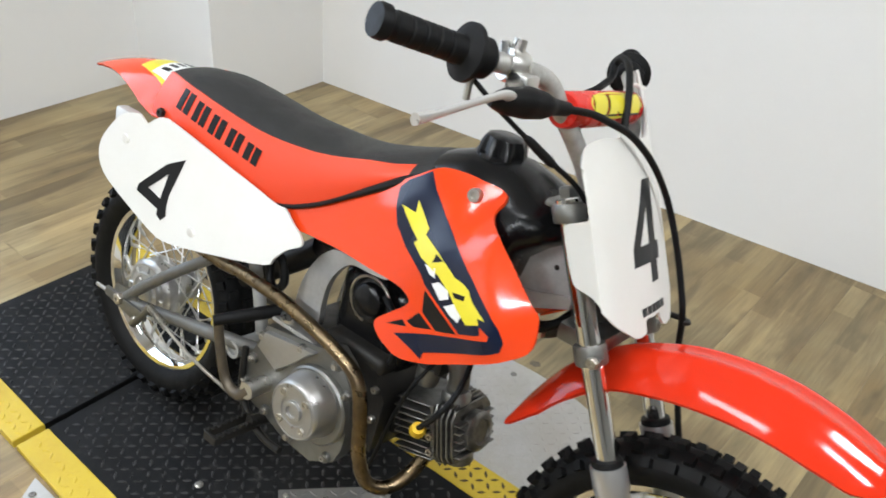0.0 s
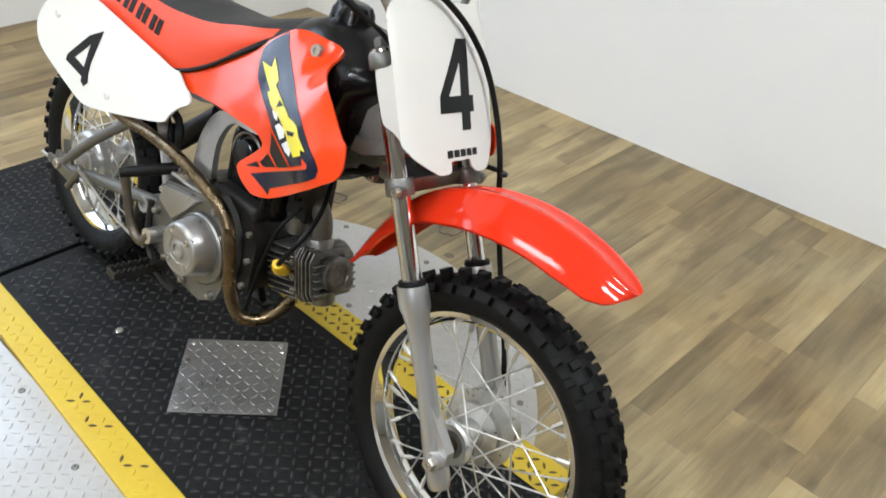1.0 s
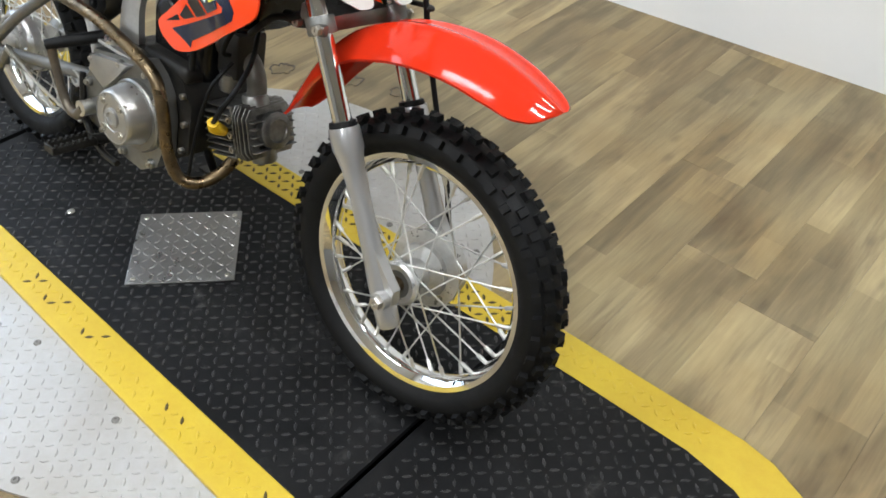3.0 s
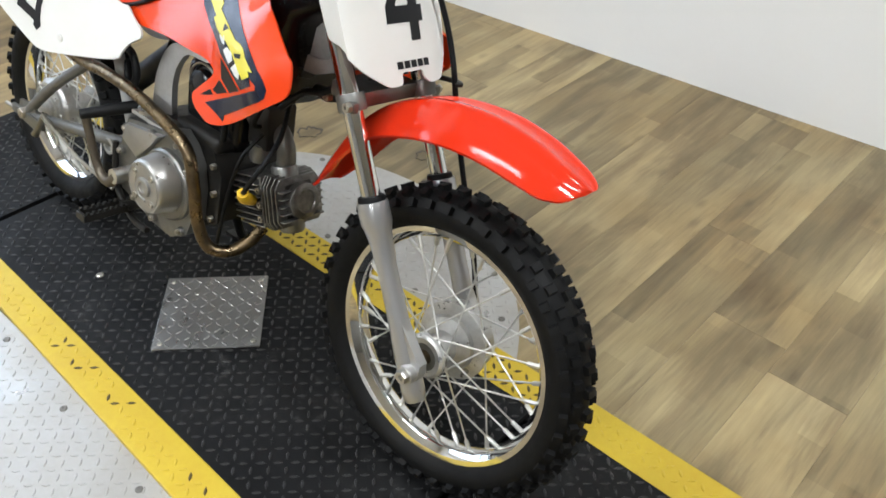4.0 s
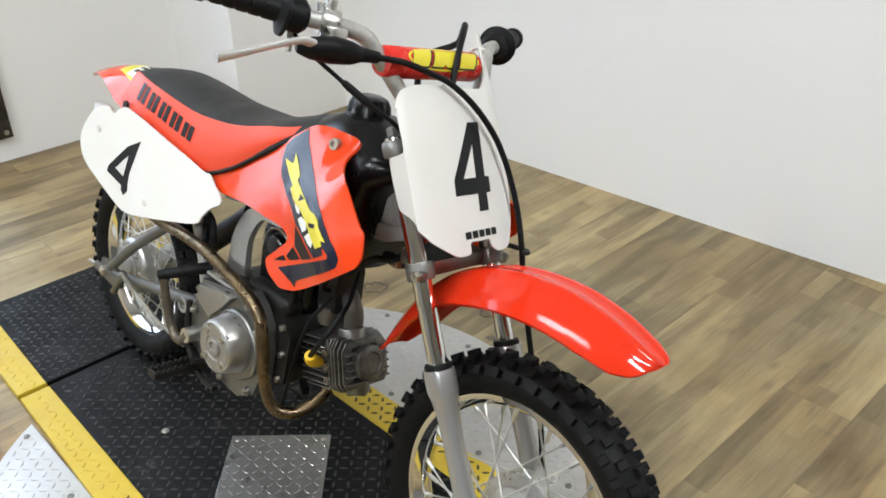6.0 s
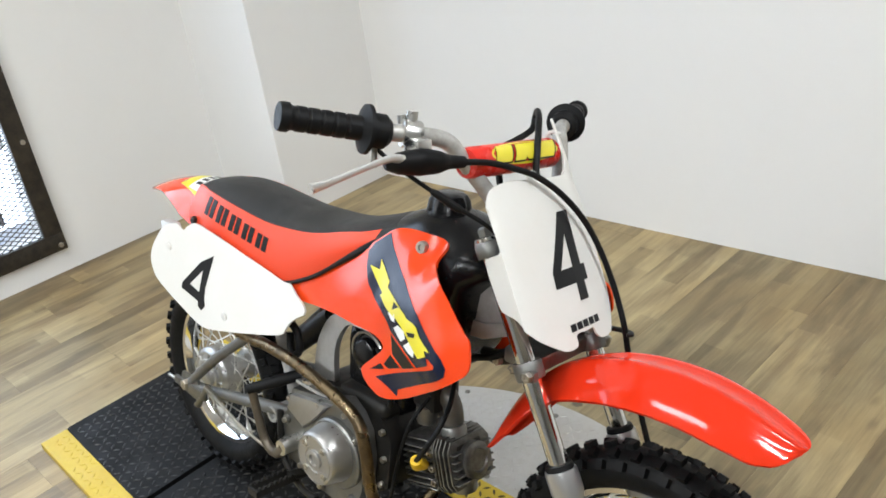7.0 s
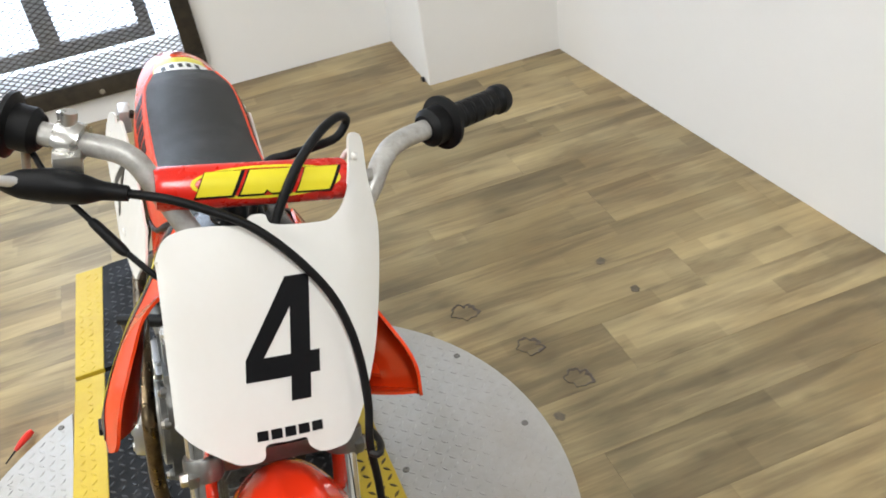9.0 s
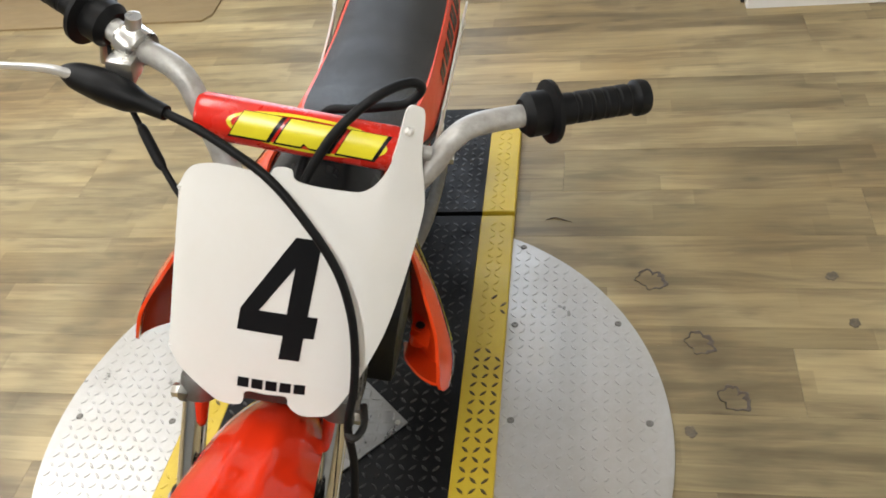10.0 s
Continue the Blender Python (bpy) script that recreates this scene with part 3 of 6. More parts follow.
def half_disc(sign):
    """The plate of the turntable on one side of the matting."""
    edge = (Y_OUT1 if sign > 0 else Y_OUT0) - sign * 0.012
    h = edge - DY
    a0 = math.asin(abs(h) / DR)
    angs = [a0 + (math.pi - 2 * a0) * i / 60 for i in range(61)]
    return [(DX + DR * math.cos(a), DY + sign * DR * math.sin(a)) for a in angs], edge


turntable = thing("turntable", "round aluminium tread plate turntable under the black matting", "turntable")
SCREWS = {1: ((0.047, 0.250), (0.262, 0.444), (0.490, 0.494), (0.493, 0.254), (0.735, 0.470), (0.93, 0.315), (0.268, 0.246), (0.750, 0.258)),
          -1: ((0.072, -0.361), (0.293, -0.367), (0.521, -0.380), (0.758, -0.383), (0.298, -0.540), (0.518, -0.572), (0.742, -0.545))}
for sign in (1, -1):
    out, edge = half_disc(sign)
    if sign < 0:
        out = out[::-1]
    bm = prism(out, FLOOR, PLATE_Z, bevel=0.0015)
    tread(bm, DX - DR, DX + DR, DY - DR, DY + DR, PLATE_Z, 0.0200, 0.0086, 0.0022, 0.0012,
          lambda x, y, s=sign, e=edge: (y - e) * s > 0.012 and math.hypot(x - DX, y - DY) < DR - 0.012)
    plate = part("plate", bm, TREAD_PLATE, turntable, "worn aluminium tread plate", smooth=False)
    for bx, yy in SCREWS[sign]:
        part("screw", lathe([(0.0005, 0), (0.0068, 0), (0.0068, 0.0012), (0.0050, 0.0030), (0.0022, 0.0030), (0.0020, 0.0012)], (bx, yy, PLATE_Z), (0, 0, 1), 10), DULL_STEEL, plate)


def floor_mat(x0, x1, label, edges, front=False, rear=False):
    """A rubber mat: black tread with two yellow edge strips."""
    ob = thing("floor_mat", label, "floor mat", "matting under the motorcycle")
    zb = PLATE_Z - 0.001 if not (front or rear) else FLOOR
    g = 0.0015

    def bent(y_in, y_out, sgn):
        lim_in, lim_out = (1.47, 1.53) if sgn > 0 else (1.47, 1.53)
        return [(x0 + g, y_in), (lim_in, y_in), (1.56, y_in - sgn * 0.012), (1.64, y_in - sgn * 0.055), (1.74, y_in - sgn * 0.13), (x1, y_in - sgn * 0.2),
                (x1, y_out - sgn * 0.17), (1.76, y_out - sgn * 0.10), (1.67, y_out - sgn * 0.045), (1.585, y_out - sgn * 0.008), (lim_out, y_out), (x0 + g, y_out)]

    (yo0, yi0, yi1, yo1), far_edges = edges
    slope = [(b - a) / (x1 - x0) for a, b in zip((yo0, yi0, yi1, yo1), far_edges)]
    if front:
        e0, e1 = bent(yi0, yo0, -1), bent(yi1, yo1, 1)
        core = e0[:6] + e1[:6][::-1]
    else:
        fo0, fi0, fi1, fo1 = far_edges
        e0 = [(x0 + g, yi0), (x1 - g, fi0), (x1 - g, fo0), (x0 + g, yo0)]
        e1 = [(x0 + g, yi1), (x1 - g, fi1), (x1 - g, fo1), (x0 + g, yo1)]
        core = [(x0 + g, yi0), (x1 - g, fi0), (x1 - g, fi1), (x0 + g, yi1)]
    bm = prism(core, zb, MAT_Z, bevel=0.0012)
    part("tread_surface", bm, MAT_BLACK, ob, smooth=False)
    bm = tread(bmesh.new(), x0, x1, yi0 - 0.03, yi1 + 0.03, MAT_Z - 0.0001, 0.0200, 0.0092, 0.0026, 0.0020, lambda x, y: inside((x, y - 0.006), core) and inside((x, y + 0.006), core) and x0 + 0.012 < x < x1 - 0.012)
    part("raised_tread", bm, TREAD_TIP, ob, "raised rubber lozenges", smooth=False)["kind"] = "stuff"
    part("underlay", box((x0 - 0.02, yi0 + 0.01, FLOOR - 0.001), (x1 + 0.005, yi1, PLATE_Z - 0.002)), RUBBER, ob, smooth=False)
    for outl, lo, hi, sl in ((e0, yo0, yi0, slope[0]), (e1, yi1, yo1, slope[3])):
        o2 = outl if outl is e1 else outl[::-1]
        bm = prism(o2, zb, MAT_Z + 0.0005, bevel=0.003)
        xe = min(x1, 1.5)
        tread(bm, x0, xe, lo - 0.02, hi + 0.02, MAT_Z + 0.0005, 0.0200, 0.0088, 0.0025, 0.0013, lambda x, y: x0 + 0.012 < x < xe - 0.012 and lo + 0.014 < y - sl * (x - x0) < hi - 0.012)
        part("edge_strip", bm, MAT_YELLOW, ob, "yellow rubber edge strip", smooth=False)
        if not (front or rear):
            thr = -0.3 if lo > 0 else 0.12
            bm = bmesh.new()
            tread(bm, x0 + 0.24, xe, lo - 0.02, hi + 0.02, MAT_Z + 0.0008, 0.0200, 0.0090, 0.0027, 0.0016, lambda x, y: x < xe - 0.012 and lo + 0.008 < y - sl * (x - x0) < hi - 0.008 and noise.noise((x * 5, y * 9, 3.0)) > thr and (lo > 0 or noise.noise((x * 90, y * 70, 1.0)) > 0.1))
            part("worn_tread", bm, WORN_TREAD, ob, "dark worn tread marks", smooth=False)["kind"] = "stuff"
    return ob


MID_EDGES = (-0.327, -0.264, 0.151, 0.224)
floor_mat(SEAM0, SEAM1, "black rubber tread mat with yellow edges on the turntable", (MID_EDGES, (-0.368, -0.290, 0.170, 0.246)))
floor_mat(END0, SEAM0 - 0.011, "black rubber tread mat with yellow edges, rear end piece", ((-0.317, -0.250, 0.144, 0.217), MID_EDGES), rear=True)
floor_mat(SEAM1 + 0.008, END1, "black rubber tread mat with yellow edges, tapering front piece", ((-0.372, -0.292, 0.178, 0.256), (-0.372, -0.292, 0.178, 0.256)), front=True)

patch = thing("cover_plate", "square bare aluminium tread plate screwed onto the mat", "metal plate", m=pose(0.519, -0.065, 0.0, 0, 0, 46.4) @ Matrix.Diagonal((1.04, 1.04, 1, 1)))
bm = box((-0.095, -0.095, 0.0016), (0.095, 0.095, 0.0045), 0.0008)
tread(bm, -0.095, 0.095, -0.095, 0.095, 0.0045, 0.0170, 0.0085, 0.0024, 0.0013, lambda x, y: abs(x) < 0.087 and abs(y) < 0.087)
part("sheet", bm, PATCH_PLATE, patch, smooth=False)
for sx in (-1, 1):
    for sy in (-1, 1):
        part("screw", lathe([(0.0005, 0), (0.005, 0), (0.005, 0.001), (0.0035, 0.0026), (0.001, 0.0026)], (sx * 0.082, sy * 0.082, 0.0045), (0, 0, 1), 10), BOLT, patch)
part("mat_screw", lathe([(0.0005, 0), (0.008, 0), (0.008, 0.001), (0.005, 0.0035), (0.001, 0.0035)], (0.267, -0.156, 0.0005), (0, 0, 1), 10), BOLT)
tagged(bpy.data.objects["mat_screw"], "worn zinc screw head sunk in the black mat", "screw")

# ---- the motorcycle: u ahead, v to its left, w up, leaning on its side stand ----
LEAN_DEG, BIKE_Y, STEER = 13.2, -0.05, 2.0
bike = thing("motorcycle", "small orange and white off-road motorcycle leaning on its side stand", "motorcycle", m=pose(0, BIKE_Y, 0, -LEAN_DEG))
RAKE = Vector((-0.4613, 0, 0.8872))
AX0 = Vector((0.828, 0, 0.602))
TURN_M = Matrix.Translation(AX0) @ Matrix.Rotation(radians(STEER), 4, RAKE) @ Matrix.Translation(-AX0)


def steered(bm):
    bm.transform(TURN_M)
    return bm


def fork_u(w):
    return 1.043 + (0.248 - w) * 0.52


def wheel(name, label, centre, r_out, r_rim, width, rim_w, drum_r, n_spokes, knobs_round, steer, drum_side=1):
    c = Vector(centre)
    ax = (0, 1, 0)
    fix = steered if steer else (lambda b: b)
    hub = lathe([(0.012, -0.046), (0.016, -0.052), (0.030, -0.054), (0.0345, -0.051), (0.0345, -0.045), (0.022, -0.040), (0.020, -0.020), (0.024, -0.006), (0.036, 0.000), (drum_r - 0.014, 0.003), (drum_r - 0.012, 0.010), (drum_r - 0.002, 0.012), (drum_r + 0.006, 0.014), (drum_r + 0.006, 0.019),
                 (drum_r, 0.022), (drum_r, 0.044), (drum_r - 0.004, 0.048), (drum_r - 0.016, 0.050), (drum_r - 0.018, 0.054), (0.022, 0.058), (0.012, 0.066)] if drum_side > 0 else
                [(0.012, -0.066), (0.020, -0.063), (0.022, -0.057), (0.030, -0.0555), (0.032, -0.0600), (0.037, -0.0600), (0.039, -0.0545), (drum_r - 0.014, -0.0530), (drum_r - 0.012, -0.0560), (drum_r - 0.008, -0.0560), (drum_r - 0.006, -0.0500), (drum_r - 0.003, -0.0480), (drum_r, -0.044), (drum_r, -0.012), (drum_r - 0.01, -0.008),
                 (0.024, 0.0), (0.022, 0.03), (0.034, 0.036), (0.034, 0.046), (0.012, 0.056)], c, ax, 40)
    w = part(name, fix(hub), HUB_ALLOY, bike, label)
    # rim: rolled channel section
    hw = rim_w / 2
    sec = [(r_rim + 0.010, -hw), (r_rim + 0.011, -hw + 0.002), (r_rim + 0.004, -hw + 0.005), (r_rim - 0.001, -hw * 0.55), (r_rim - 0.006, -hw * 0.3), (r_rim - 0.006, hw * 0.3),
           (r_rim - 0.001, hw * 0.55), (r_rim + 0.004, hw - 0.005), (r_rim + 0.011, hw - 0.002), (r_rim + 0.010, hw), (r_rim + 0.002, hw - 0.001), (r_rim - 0.005, hw * 0.62),
           (r_rim - 0.0095, hw * 0.3), (r_rim - 0.0095, -hw * 0.3), (r_rim - 0.005, -hw * 0.62), (r_rim + 0.002, -hw + 0.001)]
    part("rim", fix(lathe(sec, c, ax, 72, closed=True)), CHROME, w, "chromed steel rim")
    # tyre carcass with moulded knobs
    tw = width / 2
    hh = (r_out - 0.0085 - r_rim - 0.004) / 2
    mid = r_rim + 0.004 + hh
    rows = [(-64, 9.5, 1), (-35, 10, 0), (0, 12.5, 1), (35, 10, 0), (64, 9.5, 1)]
    cols = [(-142, 0, 0), (-120, 0, 0), (-100, 0, 0), (-84, 0, 0)]
    for c0, half, par in rows:
        cols += [(c0 - half - 1.5, 0, par), (c0 - half, 1, par), (c0 + half, 1, par), (c0 + half + 1.5, 0, par)]
    cols += [(84, 0, 0), (100, 0, 0), (120, 0, 0), (142, 0, 0)]
    steps = [(0.0, -1), (0.05, -1), (0.10, 0), (0.42, 0), (0.47, -1), (0.50, -1), (0.55, -1), (0.60, 1), (0.92, 1), (0.97, -1)]
    rings = []
    for k in range(knobs_round):
        for frac, which in steps:
            a = 2 * math.pi * (k + frac) / knobs_round
            ring = []
            for deg, raised, par in cols:
                q = radians(deg)
                lift = 0.0085 if raised and which == par else 0.0
                nr, nl = math.cos(q) / hh, math.sin(q) / tw
                ln = math.hypot(nr, nl)
                rr = mid + hh * math.cos(q) + lift * nr / ln
                lat = tw * math.sin(q) + lift * nl / ln
                ring.append(c + Vector((rr * math.cos(a), lat, rr * math.sin(a))))
            rings.append(ring)
    bm = bmesh.new()
    loft(bm, rings + [rings[0]], True, False)
    bmesh.ops.remove_doubles(bm, verts=list(bm.verts), dist=1e-6)
    part("tyre", fix(bm), TYRE, w, "black knobbly off-road tyre")
    # crossed wire spokes, with nipples at the rim
    for k in range(n_spokes):
        a = 2 * math.pi * k / n_spokes
        side = 1 if k % 2 else -1
        lean_ = (1 if (k // 2) % 2 else -1) * radians(62 if side == drum_side else 78)
        rr = drum_r + 0.003 if side == drum_side else 0.032
        h = (0.0165 if side > 0 else -0.048) if drum_side > 0 else (0.041 if side > 0 else -0.030)
        p0 = c + Vector((rr * math.cos(a + lean_), h, rr * math.sin(a + lean_)))
        p1 = c + Vector(((r_rim - 0.008) * math.cos(a), side * 0.004, (r_rim - 0.008) * math.sin(a)))
        bm = tube([p0, p1], 0.0014, 6, 1)
        tube([p1 + (p0 - p1).normalized() * 0.021, p1 + (p0 - p1).normalized() * 0.019, p1], [0.0020, 0.0034, 0.0034], 6, 1, bm)
        part("spoke", fix(bm), SPOKE_STEEL, w)
    return w


FW, RW = (1.046, 0.0, 0.2475), (0.0, 0.0, 0.226)
front_wheel = wheel("front_wheel", "chromed spoked wheel with an alloy drum hub", FW, 0.247, 0.177, 0.068, 0.044, 0.056, 36, 44, True)
rear_wheel = wheel("rear_wheel", "chromed spoked wheel with an alloy drum hub", RW, 0.228, 0.150, 0.080, 0.052, 0.062, 36, 36, False, -1)

for k in range(8):
    a = 2 * math.pi * k / 8
    ca, sa = math.cos(a), math.sin(a)
    part("rib", tube([(RW[0] + 0.023 * ca, -0.0560, RW[2] + 0.023 * sa), (RW[0] + 0.050 * ca, -0.0545, RW[2] + 0.050 * sa)], 0.0024, 6, 1), HUB_ALLOY, rear_wheel)

# fork
for s in (-1, 1):
    leg_v = s * 0.074 - 0.014
    top, mid, low = 0.748, 0.462, 0.222
    leg = part("fork_leg", steered(tube([(fork_u(top), leg_v, top), (fork_u(mid - 0.02), leg_v, mid - 0.02)], 0.0135, 24, 1)), CHROME, bike, "chromed fork tube in a cast alloy slider")
    ax = -RAKE
    p = Vector((fork_u(mid), leg_v, mid))
    prof = [(0.0136, -0.002), (0.0215, -0.001), (0.0222, 0.004), (0.0222, 0.030), (0.0192, 0.040), (0.0158, 0.062), (0.0146, 0.100), (0.0146, 0.150), (0.0156, 0.195), (0.0170, 0.225), (0.0172, 0.278), (0.0165, 0.290), (0.014, 0.296), (0.004, 0.298)]
    sl = lathe(prof, p, ax, 28)
    # axle boss
    lathe([(0.006, -0.012), (0.0125, -0.012), (0.0140, -0.009), (0.0140, 0.015), (0.0125, 0.020), (0.006, 0.021)], (FW[0] + 0.009, leg_v, FW[2] - 0.003), (0, s, 0), 24, sl)
    prism([(fork_u(0.350) + 0.006, 0.350), (fork_u(0.300) + 0.017, 0.300), (FW[0] + 0.023, 0.262), (FW[0] + 0.024, 0.240), (FW[0] + 0.012, 0.229), (fork_u(0.240) + 0.004, 0.236)], leg_v - 0.009, leg_v + 0.009, Matrix(((1, 0, 0, 0), (0, 0, 1, 0), (0, 1, 0, 0), (0, 0, 0, 1))), 0.003, sl)
    part("slider", steered(sl), SLIDER_GREY, leg, "grey cast fork slider")
    part("dust_seal", steered(lathe([(0.0137, -0.010), (0.0185, -0.009), (0.0195, -0.004), (0.0195, 0.002), (0.0137, 0.003)], p, ax, 24)), RUBBER, leg)
    part("axle_nut", steered(bolt_head(bmesh.new(), (FW[0] + 0.009, leg_v + s * 0.020, FW[2] - 0.003), (0, s, 0), 0.0105, 0.010)), BOLT, leg)
part("axle", steered(tube([(FW[0], -0.087, FW[2]), (FW[0], 0.063, FW[2])], 0.009, 16, 1)), BOLT, bike)
part("axle_spacer", steered(lathe([(0.0095, -0.088), (0.0125, -0.088), (0.0125, -0.055), (0.0095, -0.055)], FW, (0, 1, 0), 20, closed=True)), EXHAUST, bike)

part("bearing_cover", steered(lathe([(0.010, -0.0560), (0.018, -0.0570), (0.028, -0.0565), (0.0335, -0.0530), (0.0350, -0.0470), (0.0340, -0.0460)], FW, (0, 1, 0), 32)), GREY_DIRTY, bike, "dull grey wheel bearing cover")

# clamps
wc = 0.586
bm = box((fork_u(wc) - 0.055, -0.072, wc - 0.012), (fork_u(wc) + 0.004, 0.048, wc + 0.012), 0.006)
for s in (-1, 1):
    lathe([(0.0138, -0.012), (0.0190, -0.012), (0.0200, -0.009), (0.0200, 0.009), (0.0190, 0.012), (0.0138, 0.012)], (fork_u(wc), s * 0.074 - 0.012, wc), RAKE, 28, bm, True)
    box((fork_u(wc) + 0.004, s * 0.086 - 0.018, wc - 0.008), (fork_u(wc) + 0.021, s * 0.086 - 0.006, wc + 0.008), 0.004, bm)
low_clamp = part("lower_fork_clamp", steered(bm), ALLOY, bike, "cast alloy clamp holding both fork tubes")
for s in (-1, 1):
    part("pinch_bolt", steered(bolt_head(bmesh.new(), (fork_u(wc) + 0.0125, s * 0.092 - 0.012, wc), (0, s, 0), 0.0075, 0.007)), BOLT, low_clamp)
wt = 0.735
bm = box((fork_u(wt) - 0.040, -0.074, wt - 0.010), (fork_u(wt) + 0.010, 0.050, wt - 0.001), 0.004)
for s in (-1, 1):
    lathe([(0.010, -0.011), (0.0195, -0.011), (0.0205, -0.008), (0.0205, 0.006), (0.0185, 0.010), (0.009, 0.012)], (fork_u(wt), s * 0.074 - 0.012, wt), RAKE, 28, bm)
    lathe([(0.004, 0.0), (0.012, 0.0), (0.012, 0.010), (0.008, 0.013), (0.004, 0.013)], (fork_u(wt) - 0.006, s * 0.074 - 0.012, wt + 0.016), RAKE, 6, bm)
part("upper_fork_clamp", steered(bm), ALLOY, bike, "cast alloy top clamp with cap nuts")
UPRIGHT = Matrix(((1, 0, 0, 0), (0, 0, 1, 0), (0, 1, 0, 0), (0, 0, 0, 1)))
gusset = part("head_gusset", prism([(0.690, 0.630), (0.718, 0.646), (0.768, 0.680), (0.803, 0.632), (0.805, 0.612), (0.748, 0.594), (0.700, 0.590)], -0.031, 0.031, UPRIGHT, 0.004), FRAME_PAINT, bike, "grey pressed steel steering head gusset")
part("lower_flange", prism([(0.698, 0.594), (0.748, 0.598), (0.806, 0.617), (0.806, 0.600), (0.745, 0.573), (0.698, 0.568)], -0.036, 0.036, UPRIGHT, 0.004), FRAME_PAINT, gusset, "folded lower edge of the gusset")
part("hole", lathe([(0.0002, 0.0004), (0.0035, 0.0004), (0.0038, 0.0)], (0.772, -0.0312, 0.642), (0, -1, 0), 14), DARK_METAL, gusset)
part("steering_head", lathe([(0.02, -0.08), (0.030, -0.08), (0.030, 0.06), (0.02, 0.06)], (0.815, 0, 0.675), RAKE, 28), DARK_METAL, bike)

# front fender: an arched strip with a raised middle
FEND = [(0.760, 0.400, 0.030, 0.006), (0.786, 0.460, 0.046, 0.026), (0.820, 0.520, 0.052, 0.034), (0.868, 0.571, 0.056, 0.038), (0.930, 0.604, 0.061, 0.041),
        (1.000, 0.624, 0.068, 0.040), (1.070, 0.630, 0.070, 0.038), (1.130, 0.623, 0.067, 0.036), (1.174, 0.610, 0.060, 0.030), (1.194, 0.602, 0.049, 0.022), (1.204, 0.597, 0.036, 0.013), (1.208, 0.594, 0.016, 0.004)]


def fender(stations, thick, ridge=0.0035, n=25):
    line = catmull([(u, hw, w) for u, w, hw, _ in stations], 5)
    drop = np.interp(np.linspace(0, len(stations) - 1, len(line)), range(len(stations)), [s[3] for s in stations])
    outer, inner = [], []
    for i, p in enumerate(line):
        d = line[min(i + 1, len(line) - 1)] - line[max(i - 1, 0)]
        nrm = Vector((-d.z, 0, d.x)).normalized()
        ro, ri = [], []
        for k in range(n):
            t = -1 + 2 * k / (n - 1)
            sag = drop[i] * (abs(t) ** 2.2) - ridge * max(0.0, 1 - (abs(abs(t) - 0.30) / 0.22) ** 2) ** 1.5 * min(1, max(0, (p.x - 0.88) / 0.08)) * min(1, p.y / 0.05)
            q = Vector((p.x, t * p.y, p.z)) - nrm * sag
            ro.append(q)
            ri.append(q - nrm * thick + Vector((0, -math.copysign(thick * 0.7, t) if abs(t) > 0.9 else 0, 0)))
        outer.append(ro)
        inner.append(ri)
    bm = bmesh.new()
    loft(bm, [o + i[::-1] for o, i in zip(outer, inner)], True, True)
    return bm


front_guard = fender(FEND, 0.004, 0.0045)
for vert in front_guard.verts:
    vert.co.y -= 0.004 + 0.045 * max(0.0, vert.co.x - 0.86)
part("front_fender", steered(front_guard), FENDER_ORANGE, bike, "glossy orange plastic front mudguard")

# front number board, curved round the fork; a runs to the left, b up along the rake
def board(a, b, lift=0.0):
    e = max(0.0, -a - 0.109)
    a += 1.22 * e
    a2 = a + 0.010
    o = Vector((0.892, 0, 0.641)) + Vector((-0.444, 0, 0.896)) * b
    bow = 0.003 - 1.3 * (a + 0.022) ** 2 - 1.5 * max(0.0, abs(a2) - 0.085) ** 1.5 - 0.8 * max(0.0, b - 0.12) ** 2 - 1.8 * e * e / (e + 0.012) + 0.15 * max(0.0, b - 0.19) * min(1, max(0, (a - 0.070) / 0.015))
    return o + Vector((0, a, 0)) + Vector((0.896, 0, 0.444)) * (bow + lift)


BOARD = [(-0.063, -0.022), (-0.050, -0.028), (-0.034, -0.028), (-0.028, -0.024), (-0.025, -0.012), (-0.004, -0.012), (0.014, -0.012), (0.018, -0.022), (0.030, -0.030), (0.048, -0.030), (0.061, -0.024), (0.078, 0.005), (0.091, 0.036), (0.101, 0.066), (0.109, 0.105), (0.115, 0.145), (0.118, 0.170), (0.119, 0.190), (0.115, 0.215), (0.110, 0.240), (0.108, 0.274), (0.103, 0.283), (0.092, 0.281), (0.088, 0.250), (0.081, 0.222), (0.066, 0.203), (0.045, 0.200), (0.004, 0.203), (-0.004, 0.213), (-0.018, 0.213), (-0.026, 0.205), (-0.055, 0.207), (-0.080, 0.206), (-0.099, 0.198), (-0.110, 0.175), (-0.112, 0.148), (-0.112, 0.130), (-0.114, 0.122), (-0.122, 0.119), (-0.138, 0.117), (-0.141, 0.110), (-0.141, 0.080), (-0.139, 0.050), (-0.134, 0.042), (-0.123, 0.033), (-0.108, 0.016), (-0.091, -0.003)]
number_board = part("number_board", (sheet(BOARD, board, 0.003, 0.006, per=8)), WHITE_PLASTIC, bike, "white plastic front number board, slightly yellowed")


